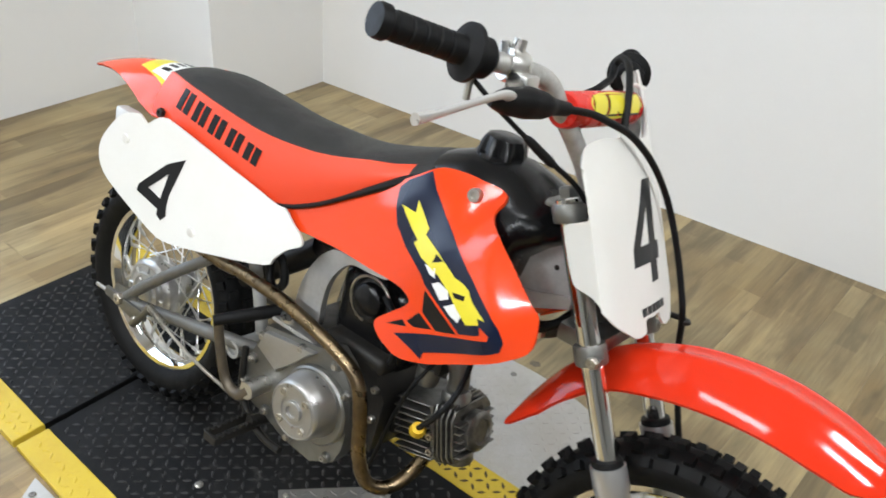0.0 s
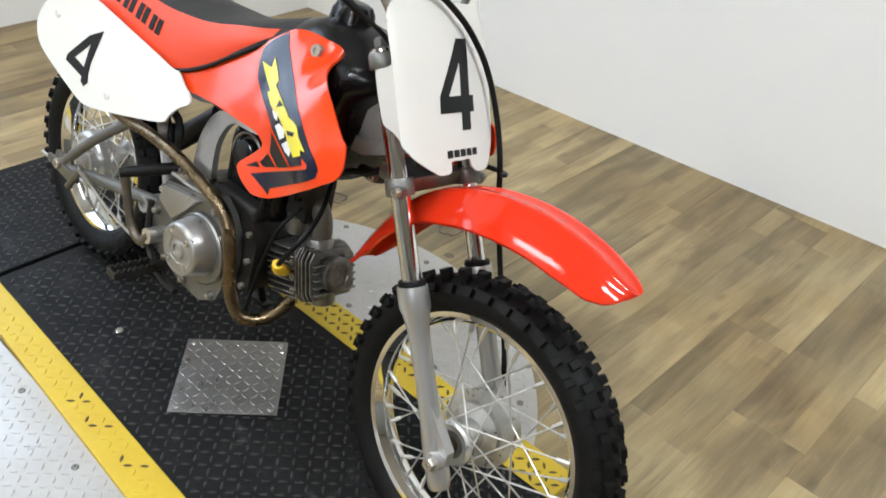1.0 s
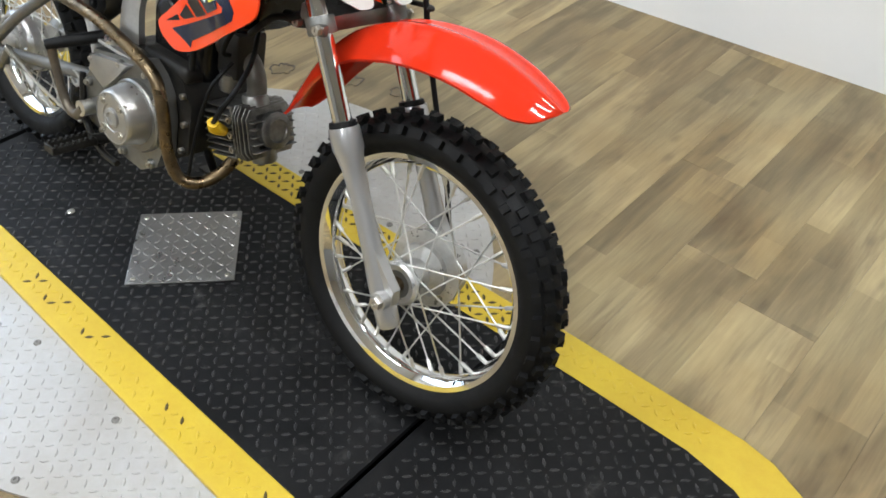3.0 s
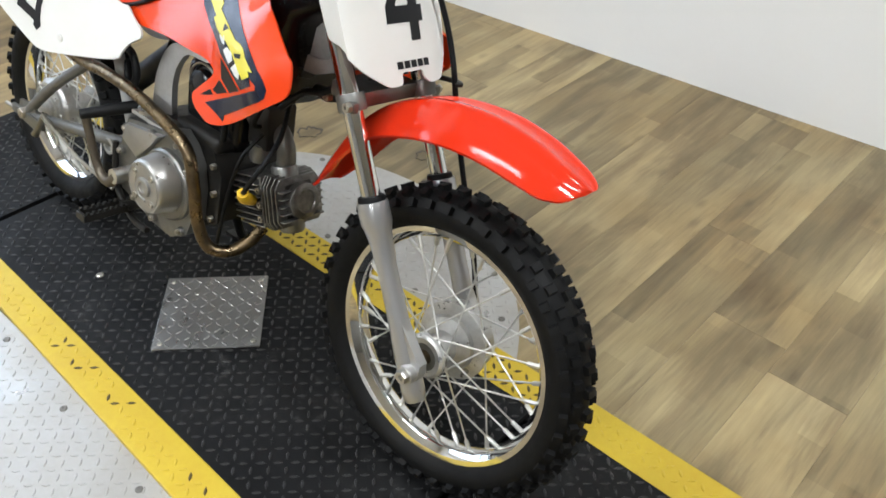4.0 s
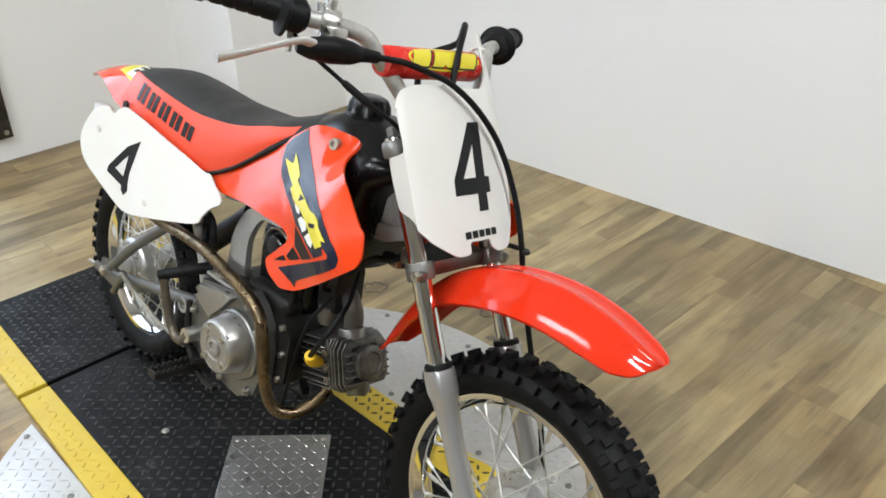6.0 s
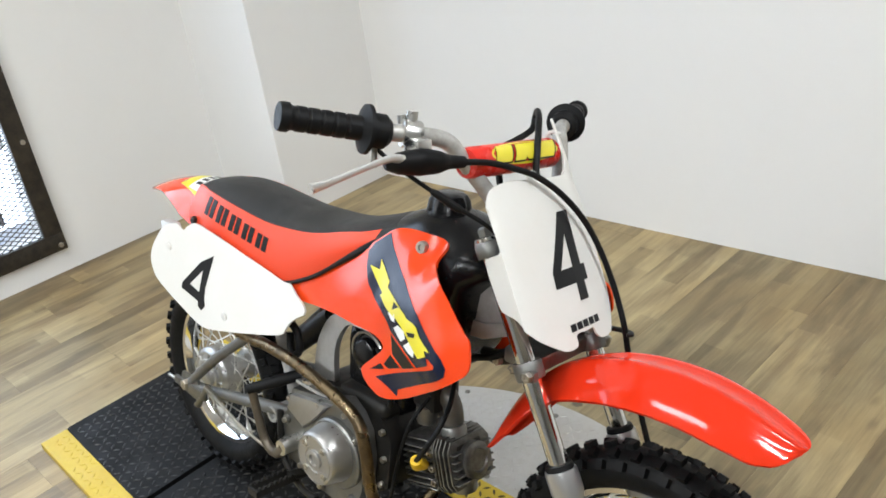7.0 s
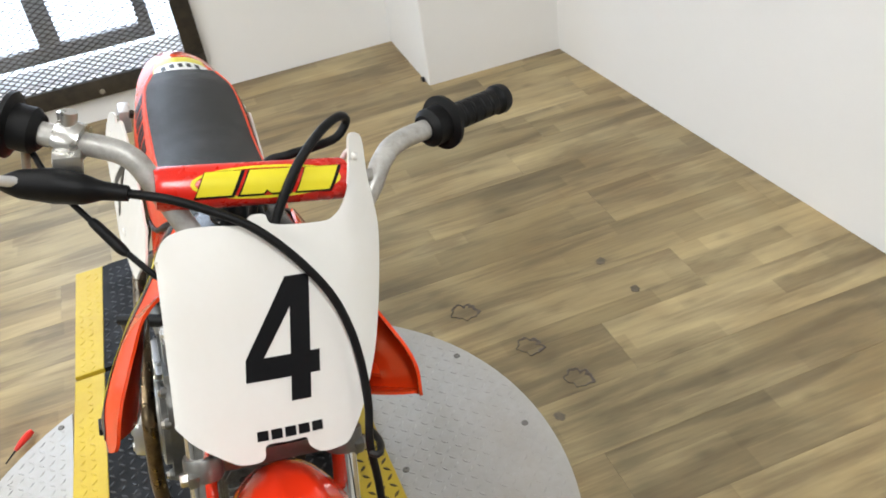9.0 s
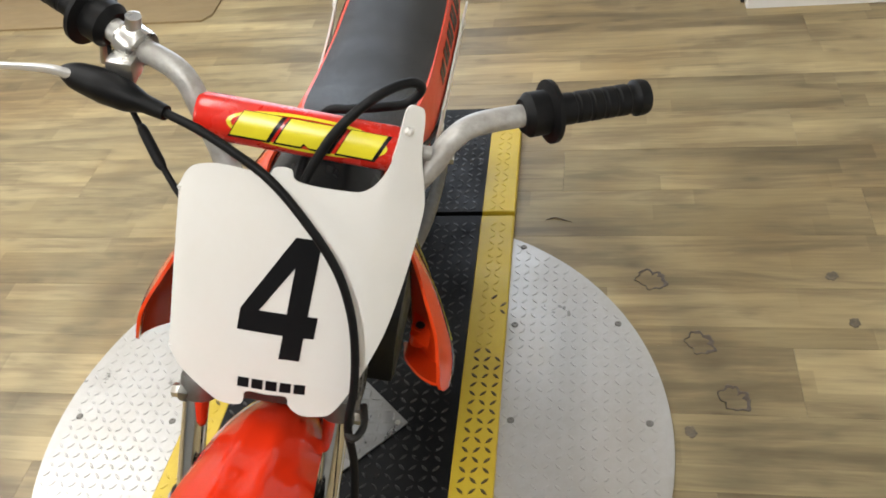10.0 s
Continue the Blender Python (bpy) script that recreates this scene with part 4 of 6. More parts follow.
def figure_four(place, x0, y0, wd, ht, slant=0.0):
    bm = bmesh.new()
    for poly in ([(0.60, 0.0), (0.87, 0.0), (0.87, 1.0), (0.60, 1.0)], [(0.87, 0.20), (1.0, 0.20), (1.0, 0.38), (0.87, 0.38)], [(0.0, 0.20), (0.60, 0.20), (0.60, 0.38), (0.0, 0.38)],
                 [(0.0, 0.38), (0.24, 0.38), (0.60, 0.76), (0.60, 1.0), (0.54, 1.0)]):
        sheet([(x0 + (x + slant * y) * wd, y0 + y * ht) for x, y in poly], place, 0.0006, 0.014, False, bm)
    return bm


part("numeral", (figure_four(lambda a, b: board(a, b, 0.0008), -0.0410, 0.028, 0.0740, 0.124, 0.127)), BLACK_INK, number_board, "black figure 4")
for i in range(5):
    a0 = -0.034 + i * 0.0138
    part("maker_mark", sheet([(a0, -0.007), (a0 + 0.011, -0.007), (a0 + 0.011, 0.003), (a0, 0.003)], lambda a, b: board(a, b, 0.0008), 0.0005, 0.01, False), BLACK_INK, number_board, "small black printed bar")

part("board_strap", tube([board(0.098, 0.262, -0.003), (0.757, 0.095, 0.864), (0.743, 0.092, 0.864), (0.734, 0.088, 0.848)], 0.003, 10, 5), WHITE_PLASTIC, number_board, "white plastic strap looped over the crossbar")

# tank
def tank():
    bm = bmesh.new()
    rings = []
    for u, hw, w0, w1, sq in ((0.480, 0.030, 0.600, 0.660, 2.2), (0.520, 0.056, 0.575, 0.694, 2.4), (0.570, 0.066, 0.53, 0.722, 2.5), (0.620, 0.080, 0.495, 0.742, 2.6), (0.670, 0.090, 0.490, 0.744, 2.3),
                              (0.700, 0.096, 0.505, 0.735, 2.3), (0.716, 0.094, 0.545, 0.729, 2.3), (0.732, 0.086, 0.636, 0.723, 2.3), (0.755, 0.074, 0.660, 0.712, 2.5), (0.774, 0.044, 0.672, 0.704, 2.2)):
        c, h = (w0 + w1) / 2, (w1 - w0) / 2
        ring = []
        for k in range(32):
            a = 2 * math.pi * k / 32
            ca, sa = math.cos(a), math.sin(a)
            ring.append((u, hw * math.copysign(abs(ca) ** (2 / sq), ca), c + h * math.copysign(abs(sa) ** (2 / sq), sa)))
        rings.append(ring)
    loft(bm, rings)
    return bm


fuel_tank = part("fuel_tank", tank(), BLACK_PLASTIC, bike, "glossy black plastic fuel tank")
bm = bmesh.new()
rings = []
for r, h, lobe in ((0.004, 0.026, 0), (0.019, 0.026, 0), (0.0255, 0.023, 0.0012), (0.0290, 0.014, 0.0030), (0.0305, 0.002, 0.0034), (0.0345, 0.000, 0.0), (0.0350, -0.010, 0.0)):
    rings.append([(0.638 + (r + lobe * math.cos(8 * 2 * math.pi * k / 72)) * math.cos(2 * math.pi * k / 72), -0.004 + (r + lobe * math.cos(8 * 2 * math.pi * k / 72)) * math.sin(2 * math.pi * k / 72), 0.740 + h) for k in range(72)])
loft(bm, rings)
part("tank_cap", bm, BLACK_PLASTIC, fuel_tank, "ribbed black filler cap")

# side shrouds
SHROUD_V = soft_surface([(0.595, 0.711, 0.068), (0.640, 0.716, 0.066), (0.700, 0.714, 0.068), (0.692, 0.701, 0.074), (0.664, 0.704, 0.081), (0.709, 0.689, 0.104), (0.733, 0.683, 0.124), (0.763, 0.669, 0.137), (0.793, 0.651, 0.149), (0.826, 0.634, 0.160), (0.830, 0.604, 0.165),
                         (0.66, 0.475, 0.143), (0.595, 0.493, 0.136), (0.64, 0.56, 0.132), (0.49, 0.545, 0.108), (0.39, 0.535, 0.096), (0.35, 0.555, 0.092), (0.54, 0.674, 0.076), (0.568, 0.653, 0.097), (0.668, 0.629, 0.138), (0.700, 0.600, 0.152), (0.60, 0.63, 0.110),
                         (0.782, 0.591, 0.178), (0.740, 0.625, 0.160), (0.75, 0.55, 0.164)])
SHROUD = [(0.350, 0.556), (0.385, 0.536), (0.43, 0.540), (0.49, 0.548), (0.55, 0.553), (0.605, 0.558), (0.630, 0.553), (0.632, 0.543), (0.609, 0.519), (0.590, 0.498), (0.598, 0.484), (0.620, 0.474),
          (0.646, 0.471), (0.69, 0.489), (0.755, 0.532), (0.814, 0.575), (0.834, 0.598), (0.829, 0.632), (0.814, 0.642), (0.793, 0.653), (0.763, 0.670), (0.733, 0.684), (0.708, 0.690), (0.698, 0.696), (0.700, 0.708), (0.694, 0.715),
          (0.67, 0.718), (0.63, 0.717), (0.595, 0.711), (0.570, 0.694), (0.545, 0.676), (0.48, 0.634), (0.42, 0.596)]
STRIPE = [(0.546, 0.666), (0.556, 0.680), (0.585, 0.703), (0.605, 0.688), (0.641, 0.670), (0.686, 0.651), (0.731, 0.634), (0.766, 0.617), (0.793, 0.603), (0.803, 0.592), (0.802, 0.580), (0.791, 0.571), (0.682, 0.501), (0.681, 0.490),
          (0.626, 0.498), (0.784, 0.585), (0.784, 0.591), (0.767, 0.595), (0.771, 0.585), (0.737, 0.565), (0.657, 0.586), (0.644, 0.594), (0.599, 0.609), (0.571, 0.626), (0.555, 0.648)]
shrouds = {}


def shroud_v(u, w, s):
    """The left shroud is bent in towards the tank behind its flared front edge."""
    v = SHROUD_V(u, w)
    if s > 0:
        v = v * 0.985 - 0.024 * min(1, max(0, (0.80 - u) / 0.14)) * min(1, max(0, (v - 0.09) / 0.04))
    return v


for s in (-1, 1):
    def on_shroud(u, w, s=s, lift=0.0):
        return Vector((u, s * (shroud_v(u, w, s) + lift), w))
    pl = (lambda u, w, f=on_shroud: f(u, w)) if s < 0 else (lambda u, w, f=on_shroud: f(-u, w))
    outl = SHROUD if s < 0 else [(-u, w) for u, w in SHROUD]
    sh = part("tank_shroud", sheet(outl, pl, 0.0035, 0.014), ORANGE, bike, "glossy orange plastic shroud with a dark stripe graphic")
    shrouds[s] = sh

    def decal(name, poly, mt, lift, lab, smooth=False, s=s, f=on_shroud, sh=sh):
        p2 = (lambda u, w: f(u, w, lift=lift)) if s < 0 else (lambda u, w: f(-u, w, lift=lift))
        o2 = poly if s < 0 else [(-u, w) for u, w in poly]
        return part(name, sheet(o2, p2, 0.0005, 0.012, smooth, per=3), mt, sh, lab)

    # stripe carries the skylight reflection in its colour
    decal("stripe", STRIPE, SKY_TINTED_INK, 0.0009, "dark stripe graphic with the window's blue reflection painted in")
    for poly in ([(0.567, 0.652), (0.595, 0.653), (0.590, 0.667), (0.629, 0.647), (0.628, 0.637), (0.621, 0.626), (0.600, 0.633)],
                 [(0.612, 0.621), (0.629, 0.639), (0.664, 0.634), (0.695, 0.626), (0.704, 0.623), (0.720, 0.624), (0.733, 0.622), (0.744, 0.614), (0.772, 0.604), (0.760, 0.602), (0.766, 0.596), (0.746, 0.584), (0.721, 0.594), (0.701, 0.604), (0.678, 0.611), (0.635, 0.613)]):
        decal("letter_shape", poly, YELLOW_INK, 0.0018, "yellow slanted letter shape")
    decal("letter_gap", [(0.661, 0.620), (0.662, 0.631), (0.678, 0.630)], BLACK_INK, 0.0026, "small black triangle")
    decal("letter_gap", [(0.710, 0.607), (0.732, 0.614), (0.732, 0.608), (0.716, 0.603)], BLACK_INK, 0.0026, "small black bar")
    for poly in ([(0.647, 0.610), (0.669, 0.616), (0.673, 0.605), (0.662, 0.604)], [(0.670, 0.596), (0.682, 0.605), (0.701, 0.604), (0.706, 0.595), (0.692, 0.585)], [(0.701, 0.582), (0.717, 0.595), (0.735, 0.589), (0.731, 0.578), (0.716, 0.578)]):
        decal("letter_bar", poly, WHITE_INK, 0.0018, "white bar")
    for tri3 in ([(0.610, 0.504), (0.633, 0.522), (0.643, 0.517)], [(0.641, 0.524), (0.657, 0.546), (0.687, 0.539), (0.655, 0.523)], [(0.659, 0.580), (0.731, 0.561), (0.695, 0.542), (0.663, 0.551)]):
        decal("wedge", tri3, BLACK_INK, 0.0009, "black wedge")
    part("shroud_bolt", lathe([(0.001, 0.002), (0.004, 0.002), (0.0045, 0.005), (0.0085, 0.005), (0.0095, 0.001), (0.0095, -0.004)], (0.662, s * (shroud_v(0.662, 0.702, s) + 0.001), 0.702), (0.1, s, 0.15), 20), BOLT, sh)

# seat
def seat_ring(u, hw_top, w_edge, w_top, n=9):
    ring = []
    for k in range(n):
        t = -1 + 2 * k / (n - 1)
        ring.append(Vector((u, t * hw_top, w_edge + (w_top - w_edge) * (1 - abs(t) ** 2.4))))
    return ring


SEAT = [(0.570, 0.040, 0.056, 0.690, 0.706, 0.724), (0.535, 0.062, 0.074, 0.664, 0.686, 0.708), (0.494, 0.070, 0.080, 0.638, 0.680, 0.694), (0.440, 0.074, 0.084, 0.600, 0.664, 0.676), (0.400, 0.076, 0.087, 0.575, 0.652, 0.666), (0.330, 0.077, 0.091, 0.546, 0.643, 0.664),
        (0.265, 0.077, 0.094, 0.540, 0.638, 0.662), (0.170, 0.077, 0.097, 0.553, 0.645, 0.669), (0.090, 0.074, 0.097, 0.566, 0.652, 0.671), (0.045, 0.066, 0.093, 0.578, 0.653, 0.666), (0.012, 0.052, 0.086, 0.588, 0.650, 0.655)]
u_s = [s[0] for s in SEAT][::-1]


def seat_at(u, col):
    return float(np.interp(u, u_s, [s[col] for s in SEAT][::-1]))


us = [0.570 - 0.558 * i / 44 for i in range(45)]


def smooth_seat(col):
    raw = [np.mean([seat_at(u + d, col) for d in (-0.03, -0.015, 0, 0.015, 0.03)]) for u in us]
    return raw


ST = {c: smooth_seat(c) for c in (1, 2, 3, 4, 5)}
bm = bmesh.new()
rings = []
for i, u in enumerate(us):
    top = seat_ring(u, ST[1][i], ST[4][i], ST[5][i], 13)
    low = [Vector((u, p.y * 0.96, min(p.z - 0.006, ST[4][i] - 0.004))) for p in reversed(top)]
    rings.append(top + low)
loft(bm, rings)
seat = part("seat", bm, SEAT_COVER, bike, "long seat with a dark grey grained top")
for s in (-1, 1):
    bm = bmesh.new()
    rings = []
    for i, u in enumerate(us):
        hi, lo = ST[4][i] + 0.001, ST[3][i]
        col = []
        for k in range(7):
            t = k / 6
            bulge = 0.006 * math.sin(math.pi * t)
            col.append(Vector((u, s * (ST[1][i] + (ST[2][i] - ST[1][i]) * t + bulge + 0.001), hi + (lo - hi) * t)))
        rings.append(col + [Vector((p.x, p.y - s * 0.012, p.z)) for p in reversed(col)])
    loft(bm, rings[2:])
    nose = loft(bmesh.new(), rings[:3])
    part("seat_nose", nose, SEAT_COVER, seat, "dark grey seat nose")
    side = part("seat_side", bm, ORANGE_SEAT, seat, "orange vinyl seat side")
    part("seat_piping", tube([(us[i], s * (ST[2][i] + 0.0035), ST[3][i] + 0.001) for i in range(0, 20)], [0.0090 - 0.0055 * min(1, i / 9) for i in range(0, 20)], 8, 2), RUBBER, seat, "black edge strip")
    # row of dark bars where the maker's name stands

    def on_side(u, w, s=s):
        hi, lo = float(np.interp(u, us[::-1], ST[4][::-1])) + 0.001, float(np.interp(u, us[::-1], ST[3][::-1]))
        t = min(1, max(0, (hi - w) / (hi - lo)))
        a, b = float(np.interp(u, us[::-1], ST[1][::-1])), float(np.interp(u, us[::-1], ST[2][::-1]))
        return Vector((u, s * (a + (b - a) * t + 0.006 * math.sin(math.pi * t) + 0.0022), w))
    for i in range(5):
        u0 = 0.076 + i * 0.0430
        w0, h0 = 0.616 - i * 0.0050, 0.029 - i * 0.0018
        for du in (0.0, 0.0185):
            poly = [(u0 + du, w0 - 0.002 - 0.1 * du), (u0 + du + 0.0135, w0 - 0.0032 - 0.1 * du), (u0 + du + 0.0165, w0 + h0 + 0.001 - 0.1 * du), (u0 + du + 0.003, w0 + h0 + 0.002 - 0.1 * du)]
            part("maker_mark", sheet(poly if s < 0 else [(-u, w) for u, w in poly], on_side if s < 0 else (lambda u, w: on_side(-u, w)), 0.0006, 0.012, False), BLACK_INK, seat, "dark printed bar")

# rear fender
TAIL = [(0.070, 0.632, 0.090, 0.048), (0.020, 0.640, 0.089, 0.062), (-0.030, 0.645, 0.085, 0.058), (-0.080, 0.641, 0.077, 0.040), (-0.130, 0.632, 0.064, 0.026), (-0.180, 0.618, 0.050, 0.016), (-0.230, 0.600, 0.034, 0.008), (-0.265, 0.586, 0.020, 0.004), (-0.279, 0.580, 0.008, 0.002)]


def on_tail(u, v, lift=0.0):
    at = [float(np.interp(-u, [-s[0] for s in TAIL], [s[k] for s in TAIL])) for k in (1, 2, 3)]
    return Vector((u, v, at[0] - at[2] * min(1.0, abs(v) / at[1]) ** 2.2 + 0.0012 + lift))


rear_fender = part("rear_fender", fender(TAIL[::-1], 0.004, 0.0), ORANGE, bike, "orange plastic tail with yellow and white stickers")
bm = bmesh.new()
sheet([(-0.056, -0.046), (-0.056, 0.046), (-0.006, 0.050), (-0.006, -0.050)], lambda u, v: on_tail(u, v, 0.0014), 0.0008, 0.010, False, bm)
label_plate = part("sticker", bm, WHITE_INK, rear_fender, "white sticker with dark print")
for k in range(5):
    v0 = -0.036 + k * 0.0150
    part("print_bar", sheet([(-0.045, v0), (-0.045, v0 + 0.008), (-0.026, v0 + 0.009), (-0.026, v0 + 0.001)], lambda u, v: on_tail(u, v, 0.0022), 0.0005, 0.010, False), BLACK_INK, label_plate)
bm = bmesh.new()
sheet([(-0.096, -0.040), (-0.096, 0.040), (-0.003, 0.058), (-0.003, -0.058)], on_tail, 0.0008, 0.010, False, bm)
part("sticker", bm, YELLOW_INK, rear_fender, "yellow sticker")

# side number plates
SIDE_V = poly_surface([(0.03, 0.588, 0.126), (0.086, 0.60, 0.116), (0.22, 0.571, 0.107), (0.366, 0.56, 0.102), (0.42, 0.525, 0.110), (0.377, 0.473, 0.125), (0.262, 0.436, 0.132), (0.115, 0.41, 0.141),
                       (0.0, 0.449, 0.146), (-0.05, 0.499, 0.145), (-0.03, 0.56, 0.136)])
SIDE = [(0.003, 0.581), (0.030, 0.589), (0.040, 0.585), (0.052, 0.580), (0.064, 0.590), (0.082, 0.600), (0.109, 0.598), (0.217, 0.578), (0.300, 0.565), (0.345, 0.558), (0.364, 0.559), (0.386, 0.546), (0.409, 0.535), (0.415, 0.522), (0.392, 0.506), (0.376, 0.486), (0.361, 0.468),
        (0.263, 0.439), (0.172, 0.416), (0.136, 0.411), (0.112, 0.414), (0.078, 0.424), (0.022, 0.444), (-0.025, 0.467), (-0.043, 0.495), (-0.042, 0.522), (-0.027, 0.550), (-0.012, 0.570)]
for s in (-1, 1):
    f = (lambda u, w: Vector((u, -SIDE_V(u, w), w))) if s < 0 else (lambda u, w: Vector((-u, 0.098 + 0.05 * (w - 0.5), w)))
    g = (lambda u, w: Vector((u, -SIDE_V(u, w) - 0.0009, w))) if s < 0 else None
    sp = part("side_number_plate", sheet(SIDE if s < 0 else [(-u, w) for u, w in SIDE], f, 0.0035, 0.016, per=3), WHITE_PLASTIC, bike, "white plastic side number plate")
    if s < 0:
        bm = bmesh.new()
        for poly in ([(0.113, 0.533), (0.149, 0.553), (0.141, 0.521), (0.132, 0.486), (0.132, 0.465), (0.136, 0.452), (0.126, 0.441), (0.114, 0.447), (0.115, 0.474), (0.121, 0.519)],
                     [(0.113, 0.533), (0.121, 0.519), (0.084, 0.482), (0.061, 0.480)], [(0.061, 0.480), (0.084, 0.482), (0.115, 0.474), (0.114, 0.456), (0.059, 0.468)]):
            sheet(poly, g, 0.0006, 0.014, False, bm)
        part("numeral", bm, BLACK_INK, sp, "black figure 4")
    for uu, ww in ((0.198, 0.450), (0.012, 0.540)):
        part("plate_bolt", lathe([(0.001, 0.003), (0.004, 0.003), (0.008, 0.002), (0.009, -0.001)], (uu, -SIDE_V(uu, ww) if s < 0 else 0.098 + 0.05 * (ww - 0.5), ww), (0, s, -0.1), 16), WHITE_PLASTIC, sp)

part("tail_bracket", box((-0.046, -0.118, 0.535), (0.0, -0.096, 0.578), 0.006), LEVER_ALLOY, bike, "pale plastic bracket behind the side plate")
part("tail_bolt", bolt_head(bmesh.new(), (0.046, -0.094, 0.594), (0, -1, 0.2), 0.008, 0.006), DARK_METAL, bike)

# frame, swing arm, rear shocks
part("frame_spine", tube([(0.80, 0, 0.655), (0.66, 0, 0.58), (0.50, 0, 0.52), (0.36, 0, 0.50), (0.20, 0, 0.55), (0.02, 0, 0.58)], [0.028, 0.026, 0.022, 0.020, 0.014, 0.012], 16), DARK_METAL, bike, "dark painted frame tube")
ARCH = [(0.366, 0.320), (0.370, 0.360), (0.375, 0.398), (0.382, 0.436), (0.396, 0.470), (0.416, 0.500), (0.442, 0.518), (0.497, 0.526), (0.542, 0.518), (0.512, 0.512), (0.472, 0.508), (0.447, 0.482), (0.433, 0.449), (0.429, 0.410), (0.430, 0.370), (0.434, 0.320)]
for s in (-1, 1):
    o2, f = (ARCH, lambda u, w: Vector((u, -0.058 - 0.02 * (w - 0.33), w))) if s < 0 else ([(-u, w) for u, w in ARCH], lambda u, w: Vector((-u, 0.058, w)))
    part("frame_plate", sheet(o2, f, 0.012, 0.016), FRAME_PAINT, bike, "grey pressed frame side plate")
part("air_box", box((0.44, -0.046, 0.36), (0.585, 0.046, 0.50), 0.03, seg=3), BLACK_PLASTIC, bike, "black plastic air box")
intake_boot = part("intake_boot", lathe([(0.004, 0.030), (0.020, 0.030), (0.026, 0.026), (0.028, 0.014), (0.036, 0.012), (0.040, 0.006), (0.040, -0.020), (0.034, -0.026), (0.034, -0.040)], (0.520, -0.046, 0.470), (0, -1, 0.1), 32), BLACK_PLASTIC, bike, "round black plastic intake housing")
part("clip", tube([(0.520 + 0.0375 * math.cos(k * 0.35), -0.062, 0.472 + 0.0375 * math.sin(k * 0.35)) for k in range(14)], 0.0022, 6, 2), BOLT, intake_boot, "thin steel hose clip")
part("hose", tube([(0.545, -0.060, 0.490), (0.575, -0.074, 0.478), (0.590, -0.072, 0.440), (0.582, -0.066, 0.400)], 0.0055, 10), RUBBER, intake_boot, "black rubber hose")
for s in (-1, 1):
    part("swing_arm", tube([(0.36, s * 0.075, 0.290), (0.24, s * 0.092, 0.272), (0.09, s * 0.098, 0.240), (0.0, s * 0.098, 0.222)], [0.013, 0.0125, 0.011, 0.010], 12), GREY_DIRTY, bike, "grey swing arm tube")
    part("swing_arm_strut", tube([(-0.004, s * 0.100, 0.222), (0.05, s * 0.103, 0.270), (0.13, s * 0.100, 0.338), (0.225, s * 0.080, 0.415)], [0.009, 0.0105, 0.010, 0.010], 14, 4), GREY_DIRTY, bike, "grey welded swing arm strut")
    part("axle_plate", prism([(-0.035, 0.208), (0.03, 0.200), (0.06, 0.225), (0.03, 0.255), (-0.02, 0.248)], 0.0, 0.006, Matrix(((1, 0, 0, 0), (0, 0, 1, s * 0.100 - (0.006 if s < 0 else 0)), (0, 1, 0, 0), (0, 0, 0, 1))), 0.001), ALLOY, bike)
    part("axle_nut", bolt_head(bmesh.new(), (0, s * 0.106, 0.226), (0, s, 0), 0.012, 0.012), BOLT, bike)
part("chain_adjuster", box((-0.045, -0.112, 0.214), (0.075, -0.104, 0.232), 0.003, m=Matrix.Rotation(radians(0), 4, "Y")), ALLOY, bike, "slotted alloy chain adjuster")
part("adjuster_bolt", tube([(-0.075, -0.108, 0.220), (-0.040, -0.108, 0.222)], 0.0035, 8, 1), BOLT, bike)
part("brake_arm", tube([(0.045, -0.112, 0.195), (0.072, -0.116, 0.225), (0.098, -0.116, 0.262)], [0.008, 0.006, 0.007], 10, 3, None, 0.6), ALLOY, bike, "alloy rear brake arm")
part("brake_rod", tube([(0.098, -0.121, 0.262), (0.22, -0.122, 0.228), (0.330, -0.112, 0.205)], 0.003, 8, 3), BOLT, bike, "thin steel brake rod")
part("brake_spring", tube([(0.10 + 0.0011 * k, -0.121 + 0.0062 * math.cos(k * 1.05), 0.261 - 0.0003 * k + 0.0062 * math.sin(k * 1.05)) for k in range(48)], 0.0012, 5, 1), BOLT, bike)
part("pivot_tube", lathe([(0.009, -0.06), (0.0155, -0.06), (0.0155, 0.0), (0.010, 0.0), (0.009, -0.006)], (0.292, -0.098, 0.272), (0, -1, 0), 20), GREY_PAINT, bike)
part("frame_upright", tube([(0.266, -0.066, 0.465), (0.283, -0.066, 0.420), (0.303, -0.066, 0.370), (0.322, -0.066, 0.310)], 0.0105, 14, 4), FRAME_PAINT, bike, "grey frame tube")
part("breather_hose", tube([(0.335, -0.085, 0.475), (0.365, -0.092, 0.470), (0.378, -0.094, 0.440), (0.360, -0.092, 0.418), (0.340, -0.086, 0.425), (0.330, -0.08, 0.45)], 0.007, 10), RUBBER, bike, "black rubber breather hose")
part("rear_shock", tube([(0.20, 0, 0.34), (0.36, 0, 0.47)], 0.022, 16, 1), DARK_METAL, bike)

